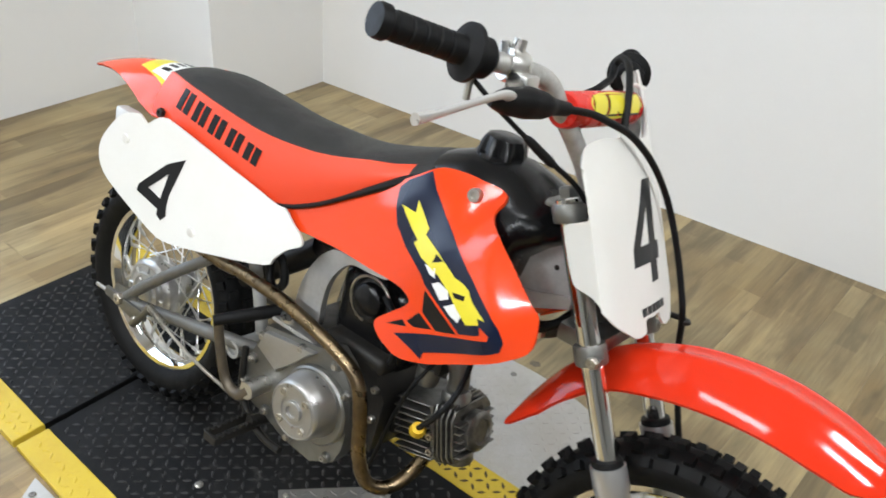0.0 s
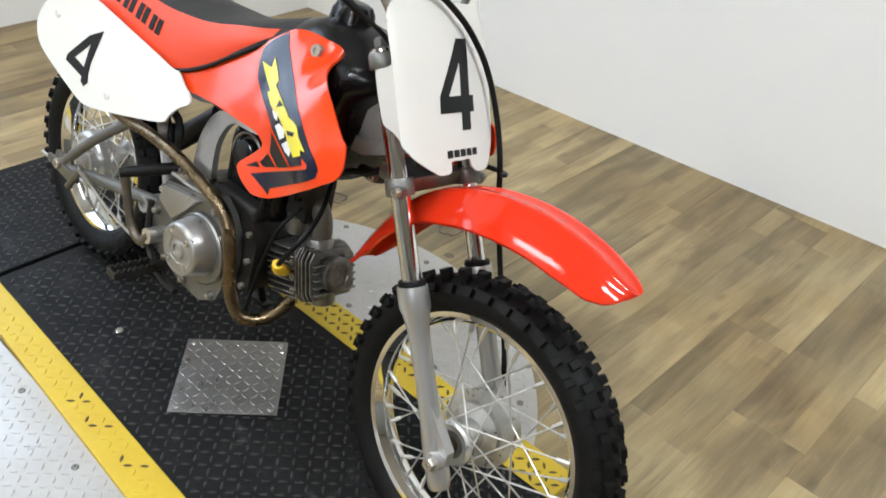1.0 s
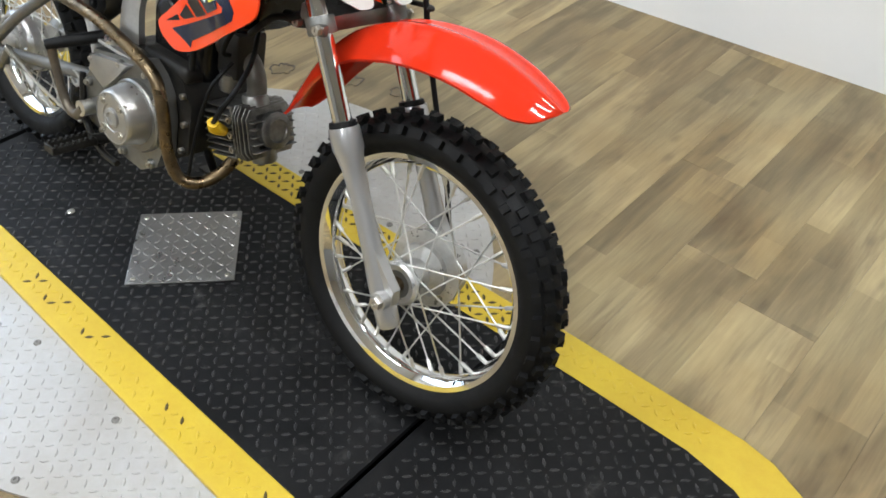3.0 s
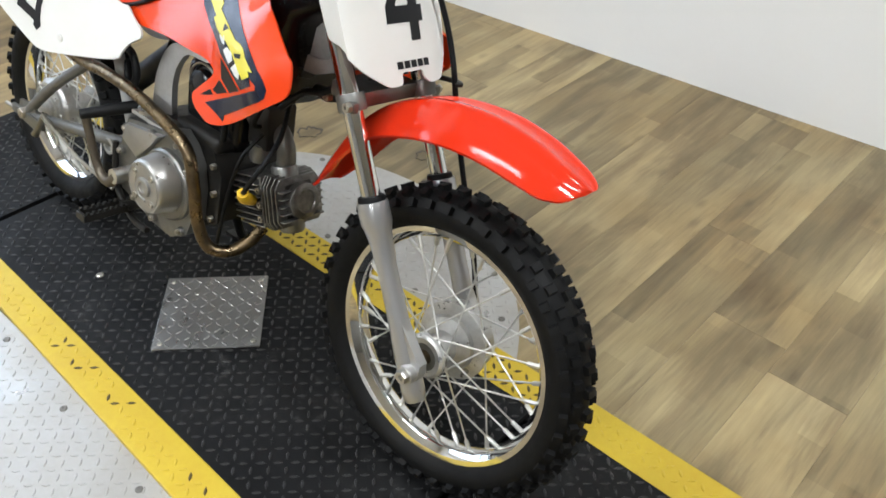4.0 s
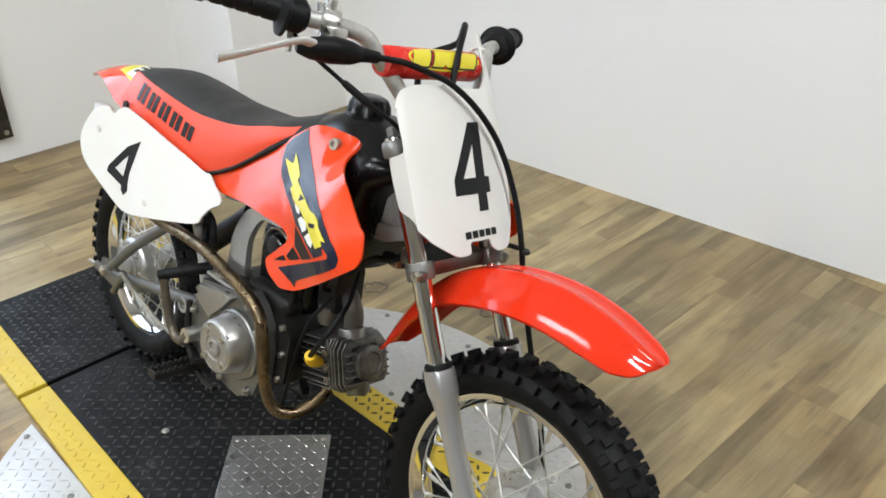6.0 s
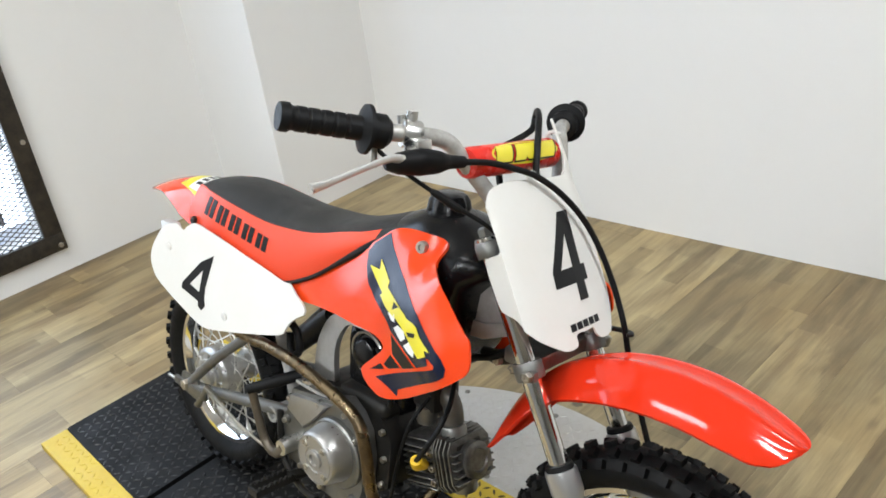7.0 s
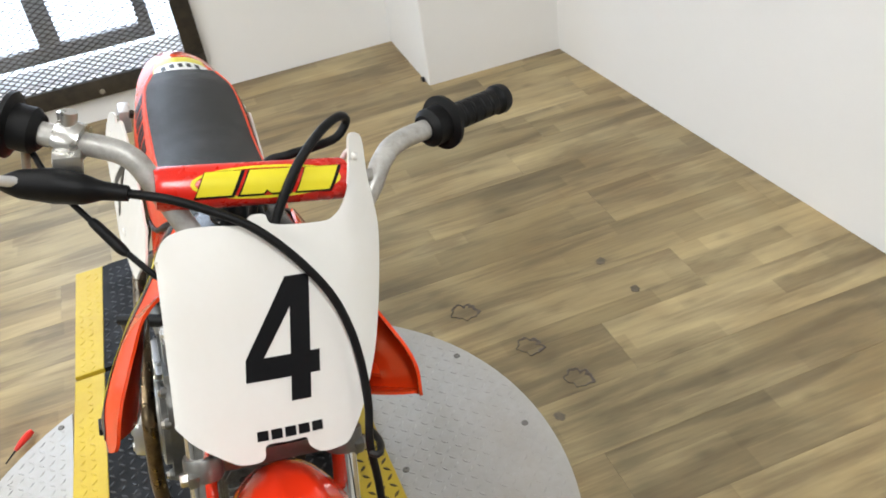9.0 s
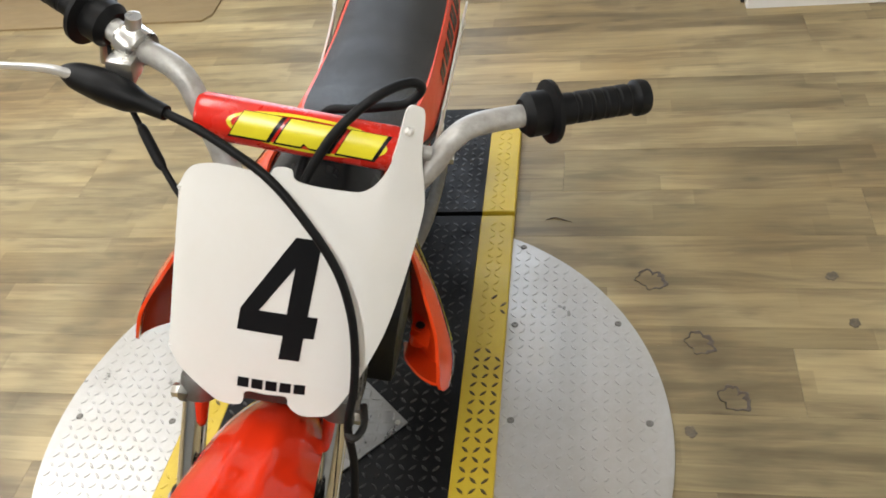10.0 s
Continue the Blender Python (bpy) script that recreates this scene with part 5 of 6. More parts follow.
# the left shroud's folded lower edge and its mounting lug
part("folded_edge", sheet([(0.700, 0.112), (0.722, 0.112), (0.753, 0.116), (0.786, 0.128), (0.812, 0.142), (0.824, 0.158), (0.803, 0.166), (0.762, 0.154), (0.715, 0.140)], lambda u, v: Vector((u, v, 0.496 + 0.78 * (u - 0.700))), 0.003, 0.010), ORANGE, shrouds[1], "orange folded lower edge")
lug = tube([(0.722, 0.128, 0.530), (0.722, 0.128, 0.560)], [0.011, 0.009], 16, 1)
prism([(0.700, 0.118), (0.735, 0.118), (0.752, 0.142), (0.716, 0.142)], 0.553, 0.558, None, 0.001, lug)
part("mounting_lug", lug, ORANGE, shrouds[1], "orange moulded mounting lug")
part("lug_hole", lathe([(0.0002, 0.0006), (0.0055, 0.0006), (0.006, 0.0)], (0.722, 0.128, 0.5605), (0, 0, 1), 14), DARK_METAL, shrouds[1])

# engine
case = prism([(0.345, 0.245), (0.36, 0.215), (0.44, 0.195), (0.54, 0.215), (0.585, 0.245), (0.590, 0.335), (0.565, 0.375), (0.46, 0.388), (0.38, 0.372), (0.350, 0.330)], -0.072, 0.09,
             Matrix(((1, 0, 0, 0), (0, 0, 1, 0), (0, 1, 0, 0), (0, 0, 0, 1))), 0.006)
engine = part("engine_case", case, DARK_METAL, bike, "dark oily cast engine case with bright covers")
COVER = [(0.368, 0.360), (0.352, 0.318), (0.338, 0.282), (0.322, 0.258), (0.326, 0.232), (0.350, 0.215), (0.395, 0.205), (0.440, 0.190), (0.500, 0.186), (0.545, 0.212), (0.556, 0.240), (0.560, 0.300), (0.552, 0.345), (0.532, 0.372), (0.505, 0.390), (0.47, 0.378), (0.43, 0.372)]
bm = sheet(COVER, lambda u, w: Vector((u, -0.104, w)), 0.030, 0.02, False)
cover = part("side_cover", bm, ALLOY, engine, "cast alloy clutch side cover")
# raised flange, sloping top plate, round housing round the clutch
part("flange", prism([(0.374, 0.354), (0.362, 0.322), (0.410, 0.300), (0.452, 0.345), (0.480, 0.372), (0.440, 0.366)], 0.0, 0.010, Matrix(((1, 0, 0, 0), (0, 0, -1, -0.104), (0, 1, 0, 0), (0, 0, 0, 1))), 0.004), CLUTCH, cover, "flat brushed alloy face")
part("top_plate", prism([(0.372, 0.0), (0.372, 0.05), (0.42, 0.062), (0.52, 0.058), (0.52, 0.0)], 0.0, 0.006, Matrix.Translation((0, -0.100, 0.372)) @ Matrix.Rotation(radians(-9), 4, "X"), 0.002), CLUTCH, cover)
lathe_bm = lathe([(0.063, 0.0), (0.063, 0.010), (0.060, 0.013), (0.047, 0.013)], (0.497, -0.103, 0.290), (0, -1, 0), 48)
part("clutch_housing", lathe_bm, ALLOY, cover)
for uu, ww in ((0.368, 0.342), (0.340, 0.244), (0.395, 0.218), (0.452, 0.203), (0.532, 0.214), (0.548, 0.335), (0.520, 0.372), (0.45, 0.363), (0.352, 0.292)):
    bm = lathe([(0.003, -0.002), (0.0085, -0.002), (0.0085, 0.006), (0.0075, 0.0075), (0.003, 0.0075)], (uu, -0.103, ww), (0, -1, 0), 16)
    part("boss", bm, ALLOY, cover)
    part("cover_bolt", bolt_head(bmesh.new(), (uu, -0.110, ww), (0, -1, 0), 0.0055, 0.005), BOLT, cover)
CC = (0.494, 0.294)
part("clutch_cover", lathe([(0.0528, 0.0000), (0.0528, 0.0080), (0.0515, 0.0105), (0.0480, 0.0340), (0.0449, 0.0412), (0.0436, 0.0425), (0.0422, 0.0428), (0.0418, 0.0417), (0.0400, 0.0417), (0.0396, 0.0428), (0.0238, 0.0428), (0.0229, 0.0410), (0.0194, 0.0405), (0.0167, 0.0405), (0.0163, 0.0450), (0.0150, 0.0458), (0.0101, 0.0458), (0.0092, 0.0420), (0.0018, 0.0420)],
     (CC[0], -0.112, CC[1]), (0, -1, 0), 56), CLUTCH, engine, "round brushed alloy clutch cover")
for k in range(4):
    a = 2 * math.pi * k / 4 - 0.75
    part("cover_screw", lathe([(0.001, 0.0006), (0.0025, 0.0006), (0.003, 0.0028), (0.0058, 0.0028), (0.0062, 0.0)], (CC[0] + 0.0325 * math.cos(a), -0.1546, CC[1] + 0.0325 * math.sin(a)), (0, -1, 0), 14), BOLT, engine)
part("oil_cap", lathe([(0.004, 0.006), (0.014, 0.006), (0.016, 0.003), (0.016, -0.010)], (0.395, -0.085, 0.385), (0, -0.5, 0.86), 10), ALLOY_BRIGHT, engine)
part("case_top", box((0.455, -0.072, 0.366), (0.575, 0.06, 0.396), 0.013, seg=3), DARK_METAL, engine, "dark cast upper case")
# finned cylinder and head, along a line that rises slightly to the front
CY0, CYD = Vector((0.600, 0, 0.302)), Vector((0.965, 0, 0.26)).normalized()
CYN = Vector((-CYD.z, 0, CYD.x))
CM = Matrix(((CYD.x, 0, CYN.x, CY0.x), (0, 1, 0, 0), (CYD.z, 0, CYN.z, CY0.z), (0, 0, 0, 1))) @ Matrix.Diagonal((0.95, 0.94, 0.94, 1))
# near-black core paints the shade in the gaps between lighter fins
barrel = part("cylinder", box((-0.03, -0.036, -0.038), (0.112, 0.036, 0.038), 0.010, m=CM), DARK_METAL, bike, "sooty finned alloy cylinder and head, fin shade painted on the core")


def fin_plate(bm, lo, hi, bevel):
    return box(lo, hi, bevel, bm, 1, CM)


for i in range(9):
    z = -0.049 + i * 0.0112
    trim = 0.008 if i in (0, 8) else 0.0
    part("fin", fin_plate(bmesh.new(), (0.004, -0.058 + trim, z), (0.072, 0.058 - trim, z + 0.0030), 0.0011), FIN, barrel)
for k, x in enumerate((0.078, 0.0855, 0.093, 0.1005, 0.108)):
    out = [(-0.056, -0.034), (-0.046, -0.050), (0.046, -0.050), (0.056, -0.034), (0.056, 0.030), (0.044, 0.048), (-0.044, 0.048), (-0.056, 0.030)]
    sc_ = 1.0 - 0.05 * max(0, k - 2)
    bm = prism([(y * sc_, z * sc_) for y, z in out], x, x + 0.0031, CM @ Matrix(((0, 0, 1, 0), (1, 0, 0, 0), (0, 1, 0, 0), (0, 0, 0, 1))), 0.0008)
    part("fin", bm, FIN, barrel)
for i in range(5):
    z = -0.034 + i * 0.0135
    part("fin", fin_plate(bmesh.new(), (0.110, -0.046, z), (0.122, 0.046, z + 0.0034), 0.0011), FIN, barrel)
part("head_joint", box((0.070, -0.052, -0.046), (0.0765, 0.052, 0.046), 0.002, m=CM), ALLOY, barrel)
part("head_cover", lathe([(0.030, -0.012), (0.031, 0.000), (0.031, 0.006), (0.028, 0.009), (0.020, 0.010), (0.018, 0.007), (0.004, 0.007)], CM @ Vector((0.120, 0.0, 0.000)), CYD, 32), FIN, barrel, "round finned head cap")
part("valve_cap", lathe([(0.022, -0.014), (0.022, 0.008), (0.019, 0.013), (0.0135, 0.013), (0.0125, 0.008), (0.003, 0.008)], CM @ Vector((0.086, -0.006, 0.047)), CYN, 24), ALLOY, barrel)
part("valve_cap", lathe([(0.022, -0.014), (0.022, 0.008), (0.019, 0.013), (0.0135, 0.013), (0.0125, 0.008), (0.003, 0.008)], CM @ Vector((0.090, -0.004, -0.047)), -CYN, 24), ALLOY, barrel)
for yy, zz in ((-0.056, -0.030), (-0.056, 0.022), (-0.056, -0.004)):
    part("head_nut", bolt_head(bmesh.new(), CM @ Vector((0.0735, yy + 0.006, zz)), (0, -1, 0), 0.0070, 0.010), BOLT, barrel)
part("plug_cap", tube([(0.652, -0.056, 0.318), (0.662, -0.080, 0.334), (0.670, -0.092, 0.350)], [0.009, 0.0115, 0.009], 14, 3), YELLOW_CAP, bike, "yellow rubber spark plug cap")
part("plug_lead", tube([(0.670, -0.091, 0.349), (0.694, -0.096, 0.385), (0.706, -0.080, 0.42), (0.70, -0.05, 0.455), (0.68, -0.02, 0.50), (0.66, 0.0, 0.54)], 0.0042, 10), RUBBER, bike, "black spark plug lead")
part("intake", tube([(0.655, 0, 0.340), (0.662, 0.0, 0.380), (0.655, 0.0, 0.412), (0.630, 0.0, 0.432), (0.60, 0.0, 0.438), (0.55, 0, 0.44)], [0.018, 0.016, 0.016, 0.018, 0.024, 0.026], 18), GREY_DIRTY, bike, "alloy intake pipe and carburettor")
part("carburettor", box((0.595, -0.03, 0.395), (0.645, 0.03, 0.475), 0.008), DARK_METAL, bike)
PIPE = [(0.655, -0.030, 0.262), (0.652, -0.060, 0.238), (0.642, -0.094, 0.226), (0.622, -0.118, 0.236), (0.606, -0.128, 0.280), (0.596, -0.130, 0.340), (0.576, -0.130, 0.392), (0.52, -0.128, 0.414), (0.42, -0.124, 0.430), (0.32, -0.119, 0.430), (0.25, -0.114, 0.424), (0.16, -0.108, 0.436), (0.06, -0.10, 0.46)]
part("exhaust_pipe", tube(PIPE, [0.0105] * 10 + [0.012, 0.022, 0.024], 18), EXHAUST, bike, "browned steel exhaust pipe sweeping over the engine")
part("drain_hose", tube([(0.640, -0.034, 0.430), (0.628, -0.062, 0.390), (0.612, -0.070, 0.330), (0.598, -0.072, 0.260), (0.585, -0.070, 0.205)], 0.0034, 8), RUBBER, bike, "thin black drain hose")
part("wiring_loom", tube([(0.812, -0.030, 0.590), (0.780, -0.046, 0.562), (0.745, -0.052, 0.548), (0.715, -0.046, 0.525), (0.690, -0.046, 0.500)], 0.0055, 10), RUBBER, bike, "black taped wiring loom")
part("horn_bracket", tube([(0.806, -0.012, 0.585), (0.790, -0.020, 0.560), (0.765, -0.024, 0.548), (0.735, -0.020, 0.545)], [0.010, 0.012, 0.012, 0.008], 12), DARK_METAL, bike, "dark steel bracket under the steering head")
part("bracket_bolt", bolt_head(bmesh.new(), (0.778, -0.036, 0.552), (0, -1, 0), 0.008, 0.008), BOLT, bike)
part("fuel_hose", tube([(0.660, -0.050, 0.500), (0.652, -0.060, 0.472), (0.640, -0.054, 0.450), (0.632, -0.036, 0.440)], 0.0042, 10), RUBBER, bike, "black fuel hose")
part("carburettor_cap", lathe([(0.004, 0.030), (0.014, 0.030), (0.018, 0.024), (0.018, -0.004), (0.020, -0.006), (0.020, -0.012)], (0.620, -0.004, 0.482), (0, 0, 1), 18), BLACK_PLASTIC, bike)
part("float_bowl", lathe([(0.004, -0.030), (0.015, -0.028), (0.018, -0.020), (0.018, 0.004)], (0.620, -0.020, 0.398), (0, 0, 1), 18), ALLOY, bike, "cast alloy float bowl")
for uu, ww in ((0.585, 0.250), (0.590, 0.300), (0.586, 0.350), (0.500, 0.200)):
    part("case_bolt", bolt_head(bmesh.new(), (uu - 0.012, -0.074, ww), (0, -1, 0), 0.006, 0.007), BOLT, engine)
# foot peg, kick shaft, brake lever
peg = part("foot_peg", tube([(0.392, -0.080, 0.196), (0.388, -0.13, 0.200)], 0.010, 12, 1), DARK_METAL, bike, "serrated steel foot peg")
bm = bmesh.new()
for s in (-1, 1):
    box((0.388 + s * 0.011 - 0.0025, -0.206, 0.194), (0.388 + s * 0.011 + 0.0025, -0.126, 0.208), 0.001, bm, 1)
    for k in range(7):
        box((0.388 + s * 0.011 - 0.0025, -0.203 + k * 0.0112, 0.207), (0.388 + s * 0.011 + 0.0025, -0.197 + k * 0.0112, 0.212), 0.0006, bm, 1)
box((0.3745, -0.2085, 0.194), (0.4015, -0.203, 0.208), 0.001, bm, 1)
box((0.3745, -0.130, 0.194), (0.4015, -0.124, 0.208), 0.001, bm, 1)
part("tread", bm, DARK_METAL, peg)
part("kick_shaft", tube([(0.385, -0.10, 0.262), (0.385, -0.145, 0.262)], [0.014, 0.014], 18, 1), ALLOY_BRIGHT, bike)
part("kick_lever", tube([(0.385, -0.135, 0.262), (0.362, -0.138, 0.240), (0.332, -0.140, 0.252), (0.312, -0.144, 0.310), (0.306, -0.148, 0.350)], [0.012, 0.010, 0.008, 0.008, 0.0085], 12), BROWN_STEEL, bike, "steel kick start lever")
part("kick_pedal", tube([(0.304, -0.156, 0.350), (0.335, -0.112, 0.364), (0.362, -0.070, 0.376)], [0.009, 0.011, 0.011], 14, 2), RUBBER, bike, "black rubber kick pedal, folded in")
part("brake_pedal", tube([(0.33, -0.105, 0.30), (0.345, -0.112, 0.22), (0.40, -0.116, 0.180), (0.450, -0.118, 0.178)], 0.006, 10), DARK_METAL, bike)
part("side_stand", tube([(0.40, 0.09, 0.20), (0.380, 0.135, 0.10), (0.365, 0.165, 0.040)], 0.009, 12, 2), DARK_METAL, bike, "steel side stand swung out")
part("stand_foot", box((0.335, 0.148, 0.034), (0.390, 0.188, 0.041), 0.002), DARK_METAL, bike)

# handlebar with pad
BAR = [(0.656, -0.318, 0.914), (0.697, -0.217, 0.894), (0.721, -0.172, 0.887), (0.738, -0.122, 0.876), (0.752, -0.098, 0.846), (0.776, -0.066, 0.796), (0.792, -0.044, 0.758), (0.797, 0.0, 0.750),
       (0.790, 0.048, 0.754), (0.766, 0.088, 0.785), (0.746, 0.118, 0.818), (0.731, 0.134, 0.843), (0.711, 0.158, 0.853), (0.675, 0.221, 0.853), (0.629, 0.315, 0.857)]
bar = part("handlebar", (tube(BAR, 0.0112, 18)), BAR_METAL, bike, "worn grey steel handlebar with a red crossbar pad")
part("crossbar", (tube([(0.756, -0.104, 0.846), (0.744, 0.118, 0.834)], 0.007, 12, 1)), BAR_METAL, bar)
part("crossbar_pad", (lathe([(0.008, -0.098), (0.019, -0.098), (0.0215, -0.092), (0.0215, 0.086), (0.019, 0.091), (0.008, 0.091)], (0.752, -0.003, 0.841), (-0.04, 1, -0.055), 28)), RED_PAD, bar, "red vinyl crossbar pad with a yellow oval")


def on_pad(v, a, lift=0.0):
    r = 0.0219 + lift
    return Vector((0.752 - 0.04 * v + r * math.cos(a / 0.0215 + 0.6), v - 0.003, 0.841 - 0.055 * v + r * math.sin(a / 0.0215 + 0.6)))


def ring_sheet(rx, ry, wide, dv):
    bm = bmesh.new()
    for k in range(28):
        a0, a1 = 2 * math.pi * k / 28, 2 * math.pi * (k + 1) / 28
        quad = [(rx * math.cos(a0), ry * math.sin(a0)), (rx * math.cos(a1), ry * math.sin(a1)), ((rx - wide) * math.cos(a1), (ry - wide * 0.8) * math.sin(a1)), ((rx - wide) * math.cos(a0), (ry - wide * 0.8) * math.sin(a0))]
        vs = [bm.verts.new(on_pad(v + dv, a, 0.0003)) for v, a in quad]
        bm.faces.new(vs)
    bmesh.ops.remove_doubles(bm, verts=list(bm.verts), dist=1e-5)
    return bm


part("emblem_ring", ring_sheet(0.074, 0.0175, 0.0042, 0.008), YELLOW_INK, bar, "yellow oval ring")
SLANT = [[(0.0, 0.0), (0.78, 0.0), (1.06, 1.0), (0.26, 1.0)],
         [(0.0, 0.0), (0.42, 0.0), (0.48, 0.16), (0.56, 0.0), (0.86, 0.0), (1.08, 1.0), (0.22, 1.0)],
         [(0.0, 0.0), (0.78, 0.0), (1.06, 1.0), (0.26, 1.0)]]
for shape, v0, wd in zip(SLANT, (-0.062, -0.020, 0.036), (0.043, 0.054, 0.042)):
    for lift, mt, dv_, nm in ((0.0006, BLACK_INK, -0.0022, "letter_shadow"), (0.0011, YELLOW_INK, 0.0, "letter_shape")):
        grow = 1.0 if mt is YELLOW_INK else 1.14
        poly = [(v0 + (0.5 + (x - 0.5) * grow) * wd - dv_ * 0.4, (y - 0.5) * 0.023 * grow + dv_ * 0.4) for x, y in shape]
        part(nm, sheet(poly, lambda v, a, lf_=lift: on_pad(v, a, lf_), 0.0004, 0.006, False), mt, bar, "slanted " + ("black" if mt is BLACK_INK else "yellow") + " letter shape")
for s in (-1, 1):
    e, i_ = (Vector(BAR[0]), Vector(BAR[1])) if s < 0 else (Vector(BAR[-1]), Vector(BAR[-2]))
    d = (i_ - e).normalized()
    ln = (i_ - e).length
    prof = [(0.004, -0.004), (0.0170, -0.004), (0.0182, 0.0), (0.0182, 0.008), (0.0155, 0.011)]
    for k in range(5):
        x = 0.014 + k * (ln - 0.030) / 5
        st = (ln - 0.030) / 5
        prof += [(0.0148, x), (0.0148, x + 0.003), (0.0158, x + 0.0042), (0.0158, x + st - 0.0012)]
    prof += [(0.0160, ln - 0.012), (0.020, ln - 0.010), (0.031, ln - 0.006), (0.0315, ln - 0.001), (0.022, ln + 0.002), (0.022, ln + 0.020), (0.016, ln + 0.027), (0.0115, ln + 0.027)]
    bm = lathe(prof, e, d, 32)
    part("grip", (bm), RUBBER, bar, "black ribbed rubber grip with a round flange")
# lever perch, lever, boot
bm = lathe([(0.0114, -0.012), (0.0175, -0.012), (0.0185, -0.008), (0.0185, 0.008), (0.0175, 0.012), (0.0114, 0.012)], (0.722, -0.168, 0.887), (0.45, 0.85, -0.14), 24, None, True)
tube([(0.722, -0.168, 0.902), (0.722, -0.166, 0.916)], 0.0075, 10, 1, bm)
tube([(0.710, -0.172, 0.896), (0.708, -0.172, 0.910)], 0.006, 10, 1, bm)
box((0.726, -0.186, 0.862), (0.754, -0.160, 0.886), 0.005, bm)
part("lever_perch", bm, ALLOY_BRIGHT, bar, "polished alloy lever clamp")
part("brake_lever", tube([(0.748, -0.180, 0.862), (0.756, -0.212, 0.866), (0.760, -0.236, 0.872), (0.754, -0.272, 0.864), (0.744, -0.312, 0.852), (0.738, -0.338, 0.846)], [0.007, 0.0075, 0.006, 0.0050, 0.0058, 0.0085], 12, 6, None, 0.7), LEVER_ALLOY, bar, "polished alloy brake lever with a ball end")
part("lever_boot", tube([(0.744, -0.232, 0.860), (0.750, -0.215, 0.861), (0.757, -0.186, 0.860), (0.764, -0.162, 0.858), (0.768, -0.146, 0.857), (0.774, -0.124, 0.855)], [0.006, 0.0155, 0.0195, 0.0165, 0.0105, 0.0085], 16, 5, None, 0.85), RUBBER, bar, "black rubber lever boot")
part("grip_screw", tube([(0.700, -0.210, 0.872), (0.702, -0.212, 0.846)], 0.0042, 10, 1), BOLT, bar)

# cables
part("brake_cable", tube([(0.774, -0.124, 0.855), (0.786, -0.090, 0.852), (0.797, -0.055, 0.842), (0.810, -0.019, 0.828), (0.827, 0.018, 0.800), (0.843, 0.050, 0.763), (0.859, 0.068, 0.725), (0.876, 0.077, 0.686), (0.892, 0.080, 0.650), (0.908, 0.079, 0.612), (0.918, 0.090, 0.55), (0.950, 0.097, 0.45), (0.995, 0.097, 0.34), (1.025, 0.080, 0.285)], 0.0044, 10), RUBBER, bike, "black front brake cable")
part("cable_guide", tube([(0.872, 0.088, 0.600), (0.893, 0.093, 0.602), (0.908, 0.091, 0.604), (0.916, 0.085, 0.605), (0.911, 0.079, 0.605)], 0.004, 10, 3), DARK_METAL, bike)
part("throttle_cable", tube([(0.700, -0.205, 0.868), (0.726, -0.190, 0.846), (0.754, -0.161, 0.819)], 0.0030, 10), RUBBER, bike, "black throttle cable")
part("cable_sleeve", tube([(0.754, -0.161, 0.819), (0.758, -0.156, 0.815), (0.776, -0.137, 0.798), (0.781, -0.131, 0.794)], [0.0033, 0.0052, 0.0056, 0.0033], 12), RUBBER, bike, "black rubber cable sleeve")
part("throttle_cable", tube([(0.781, -0.131, 0.794), (0.800, -0.105, 0.774), (0.802, -0.07, 0.745), (0.77, -0.03, 0.71), (0.72, -0.01, 0.66)], 0.0032, 10), RUBBER, bike, "black throttle cable")
part("loop_cable", tube([(0.800, 0.002, 0.800), (0.786, 0.010, 0.822), (0.768, 0.032, 0.862), (0.744, 0.062, 0.888), (0.720, 0.088, 0.892), (0.708, 0.099, 0.880), (0.713, 0.088, 0.865), (0.717, 0.064, 0.858), (0.723, 0.035, 0.854), (0.720, 0.010, 0.842), (0.735, -0.005, 0.80), (0.765, -0.01, 0.76)], 0.0048, 10), RUBBER, bike, "black cable looped over the crossbar pad")

# the bike's weight: its front sits a little lower and the wheelbase is a hundredth longer
whole_front = {front_wheel, *front_wheel.children}
for ob in bike.children_recursive:
    if ob.type != "MESH":
        continue
    co = np.empty(len(ob.data.vertices) * 3)
    ob.data.vertices.foreach_get("co", co)
    co = co.reshape(-1, 3)
    if ob in whole_front:
        co[:, 0] += 0.0105
        co[:, 1] -= 0.004
        co[:, 2] += 0.001
    else:
        co[:, 2] -= 0.012 * co[:, 0].clip(0, 2) * ((co[:, 2] - 0.32) / 0.24).clip(0, 1)
        co[:, 0] *= 1.010
    ob.data.vertices.foreach_set("co", co.ravel())
    ob.data.update()

# ---- door, threshold and small things on the floor ----
door = thing("door_1", "white door with a grey jamb and a black gap below it", "door", kind="structure")
part("leaf", box((BACK + 0.002, -1.95, 0.022), (BACK + 0.030, -1.012, 2.03), 0.003), WALL, door)
part("jamb", box((BACK + 0.002, -1.008, FLOOR), (BACK + 0.040, -0.962, 2.08), 0.003), SHOP_WALL, door, "grey metal door jamb")
part("bottom_seal", box((BACK + 0.004, -1.95, FLOOR), (BACK + 0.026, -1.012, 0.022), 0.001), RUBBER, door, "black strip under the door")
part("corner_plate", box((BACK + 0.030, -1.065, 0.115), (BACK + 0.034, -1.012, 0.165), 0.001), SHOP_WALL, door, "grey metal corner plate")
THRESH = mat("tan_threshold_board", (0.27, 0.19, 0.095), 0.5, 0, 0.4, 60, 0.4, 6, 0.1, 200, second=(0.16, 0.11, 0.055), stretch=(1, 0.2, 1), rough_var=0.1)
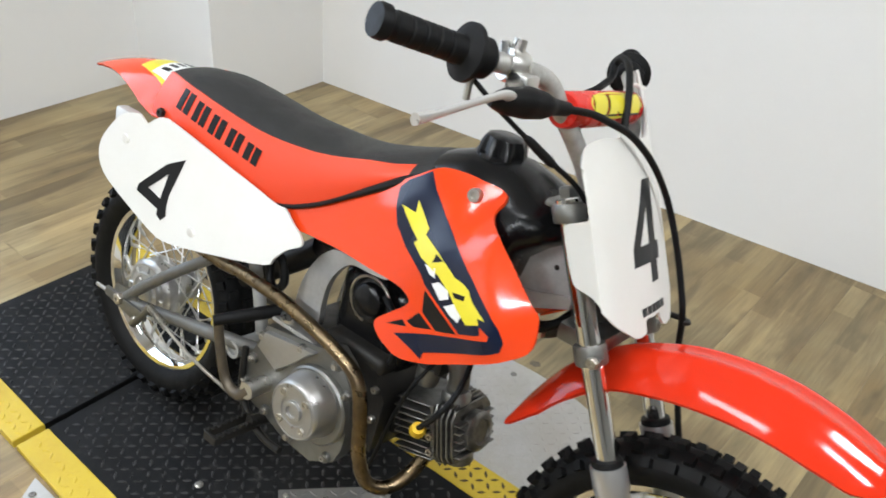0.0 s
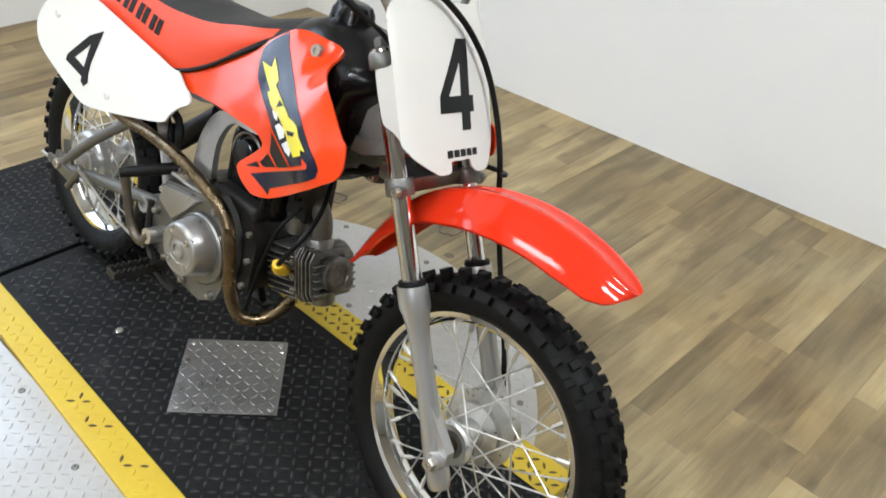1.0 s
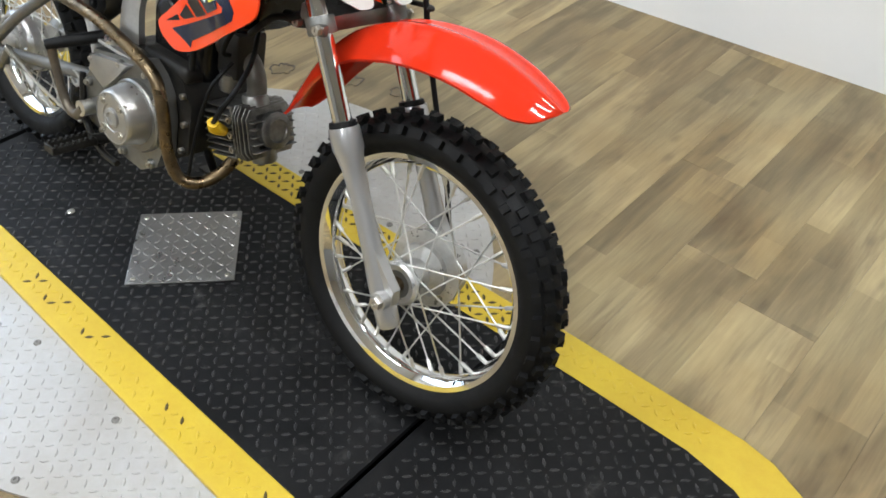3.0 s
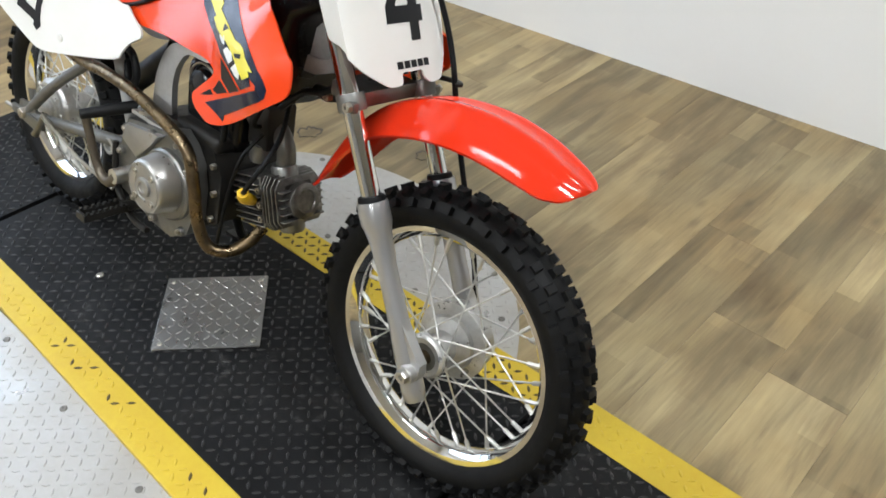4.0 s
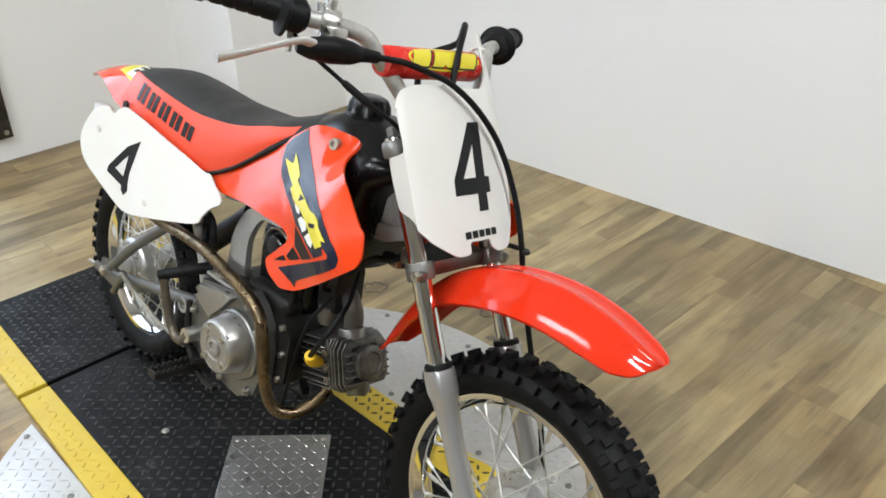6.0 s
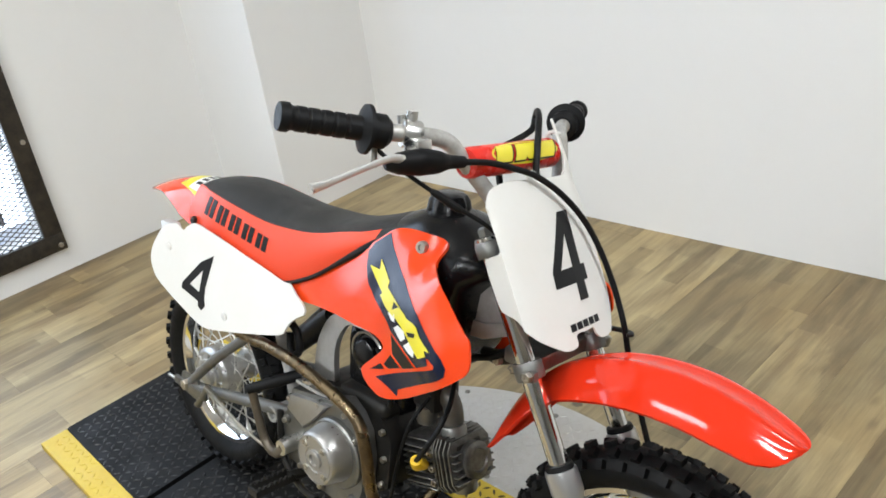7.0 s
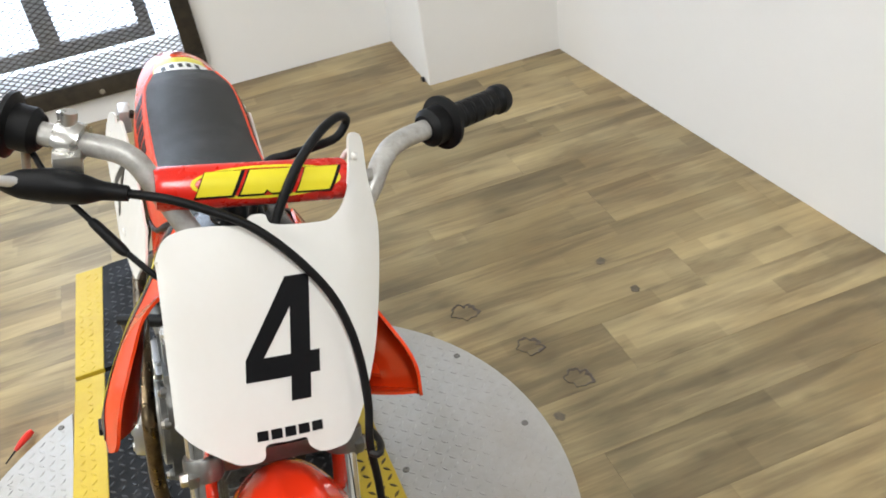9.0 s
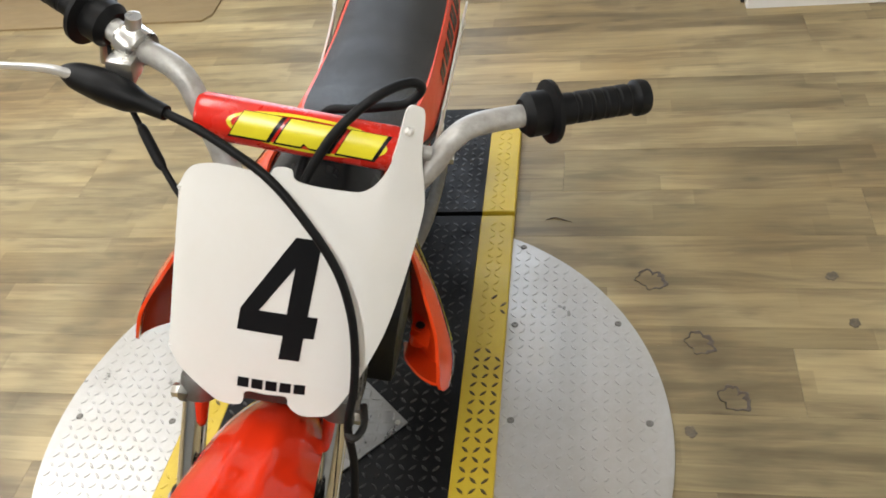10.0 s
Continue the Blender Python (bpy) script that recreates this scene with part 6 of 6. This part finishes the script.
tagged(part("threshold", prism([(BACK + 0.034, -1.97), (-1.035, -1.97), (-1.030, -0.865), (-1.065, -0.840), (BACK + 0.045, -0.842)], FLOOR, FLOOR + 0.007, bevel=0.003), THRESH), "tan wooden threshold board before the door", "threshold", kind="structure")

tool = thing("marker_tool", "small red plastic handled tool lying at the turntable edge", "hand tool", m=pose(0.077, -0.430, PLATE_Z + 0.0085, 0, 0, -40))
part("handle", tube([(-0.020, 0, 0), (-0.008, 0, 0), (0.012, 0, 0), (0.030, 0, -0.002)], [0.006, 0.0078, 0.0065, 0.0035], 14, 4), RED_TOOL, tool, "red plastic handle")
part("tip", tube([(0.028, 0, -0.002), (0.060, 0, -0.0065)], [0.0022, 0.0012], 8, 1), DARK_METAL, tool)

SCUFF = mat("scuffed_vinyl", (0.165, 0.130, 0.085), 0.6, 0, 0.6, 120, 0.6, 45, 0.35, 300, second=(0.075, 0.062, 0.046))
rs = random.Random(11)


def scuff(x, y, r, name, label):
    """A shallow ragged dent where the floor covering has been pressed and torn: a low rim of uneven blisters round a rough middle."""
    bm = bmesh.new()
    n, rows = 40, 7
    ph = [rs.uniform(0, 6) for _ in range(4)]
    rings = []
    for k in range(n):
        a = 2 * math.pi * k / n
        edge = r * (1 + 0.14 * math.sin(2 * a + ph[0]) + 0.09 * math.sin(5 * a + ph[1]) + 0.06 * math.sin(9 * a + ph[2]))
        ring = []
        for i in range(rows):
            f = i / (rows - 1)
            lift = 0.0002 + 0.0016 * math.exp(-((f - 0.78) / 0.14) ** 2) * (0.55 + 0.45 * math.sin(3 * a + ph[3]) * math.sin(7 * a + ph[1])) + (0.0005 * rs.random() if 0 < i < rows - 1 else 0)
            ring.append(Vector((x + edge * max(f, 0.04) * math.cos(a), y + edge * max(f, 0.04) * math.sin(a), FLOOR + lift)))
        rings.append(ring)
    loft(bm, rings + [rings[0]], False, False)
    bmesh.ops.remove_doubles(bm, verts=list(bm.verts), dist=1e-6)
    return tagged(part(name, bm, SCUFF), label, "floor mark", "round floor scuffs")


TORN = mat("torn_vinyl_edge", (0.120, 0.092, 0.064), 0.55, 0, 0.6, 160, 0.6, 60, 0.35, 300, second=(0.040, 0.033, 0.026))


def torn_ring(x, y, r, turn):
    """A curled, ragged lip of torn floor covering round a pale middle; it is widest on one side and fades out on the other."""
    n, rings = 64, []
    ph = [rs.uniform(0, 6) for _ in range(4)]
    for k in range(n):
        a = 2 * math.pi * k / n
        edge = r * (1 + 0.12 * math.cos(2 * (a - turn)) + 0.10 * math.sin(5 * a + ph[0]) + 0.07 * math.sin(9 * a + ph[1]) + 0.03 * rs.uniform(-1, 1))
        wide = 0.0022 + 0.0105 * max(0.0, 0.42 + 0.58 * math.cos(a - turn - 1.3)) * (0.7 + 0.3 * math.sin(7 * a + ph[2])) + 0.0010 * rs.random()
        rings.append([Vector((x + (edge - wide * f) * math.cos(a), y + (edge - wide * f) * math.sin(a), FLOOR + 0.0002 + lift)) for f, lift in ((0.0, 0.0), (0.3, 0.0018), (0.7, 0.0010), (1.0, 0.0))])
    bm = loft(bmesh.new(), rings + [rings[0]], False, False)
    bmesh.ops.remove_doubles(bm, verts=list(bm.verts), dist=1e-6)
    return tagged(part("floor_scuff", bm, TORN), "round ragged torn ring in the wood-look floor", "floor mark", "round floor scuffs")


for x, y, r, turn in ((0.136, 0.512, 0.029, 0.9), (0.301, 0.594, 0.027, 0.6), (0.427, 0.642, 0.027, 0.7)):
    torn_ring(x, y, r, turn)
for x, y, r in ((0.124, 0.856, 0.012), (0.246, 0.874, 0.011), (0.500, 0.562, 0.011)):
    scuff(x, y, r, "floor_scuff", "small round dent in the wood-look floor")
tagged(part("floor_tear", tube([(-0.046, 0.292, FLOOR + 0.001), (-0.053, 0.312, FLOOR + 0.002), (-0.047, 0.331, FLOOR + 0.001), (-0.040, 0.349, FLOOR + 0.0005)], [0.001, 0.0028, 0.0022, 0.0008], 8, 4, None, 0.6), SCUFF), "small dark tear in the floor beside the mat", "floor mark")
tagged(part("plaster_chip", box((PIL - 0.055, WY - 0.012, FLOOR), (PIL - 0.035, WY - 0.001, FLOOR + 0.012), 0.003), GAP_DARK), "dark chip at the foot of the white pillar", "chip")

# ---- floor planks ----
def plank(w, ln):
    bm = bmesh.new()
    return box((0, 0, FLOOR - 0.006), (w, ln, FLOOR), 0.0003, bm, 1)


PW, PL = 0.152, 1.219
meshes = []
for i in range(4):
    b = plank(PW - 0.0003, PL - 0.0003)
    me = bpy.data.meshes.new("plank")
    bmesh.ops.recalc_face_normals(b, faces=b.faces)
    b.to_mesh(me)
    b.free()
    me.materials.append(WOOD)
    meshes.append(me)
floor_ob = bpy.data.objects["floor"]
rng = random.Random(5)
far = bmesh.new()
x = BACK
while x < 5.6:
    y = -5.2 - rng.uniform(0, PL)
    end = RIGHT0 + (x - PIL) * WALL_SLANT + 0.08
    while y < end - 0.02:
        lo, hi = max(y, -5.3), min(y + PL, end)
        if x < 3.4:
            me = meshes[0]
            if lo > y or hi < y + PL:
                cut = box((0, lo - y, FLOOR - 0.006), (PW - 0.0003, hi - y - 0.0003, FLOOR), 0.0003, None, 1)
                me = bpy.data.meshes.new("plank")
                cut.to_mesh(me)
                cut.free()
                me.materials.append(WOOD)
            ob = new("plank", me)
            ob.location = (x, y, 0)
            ob.parent = floor_ob
        else:
            box((x, lo, FLOOR - 0.006), (x + PW - 0.0003, hi - 0.0003, FLOOR), 0.0003, far, 1)
        y += PL
    x += PW
part("far_planks", far, WOOD, floor_ob, "wood-look planks at the far side", smooth=False)["kind"] = "stuff"
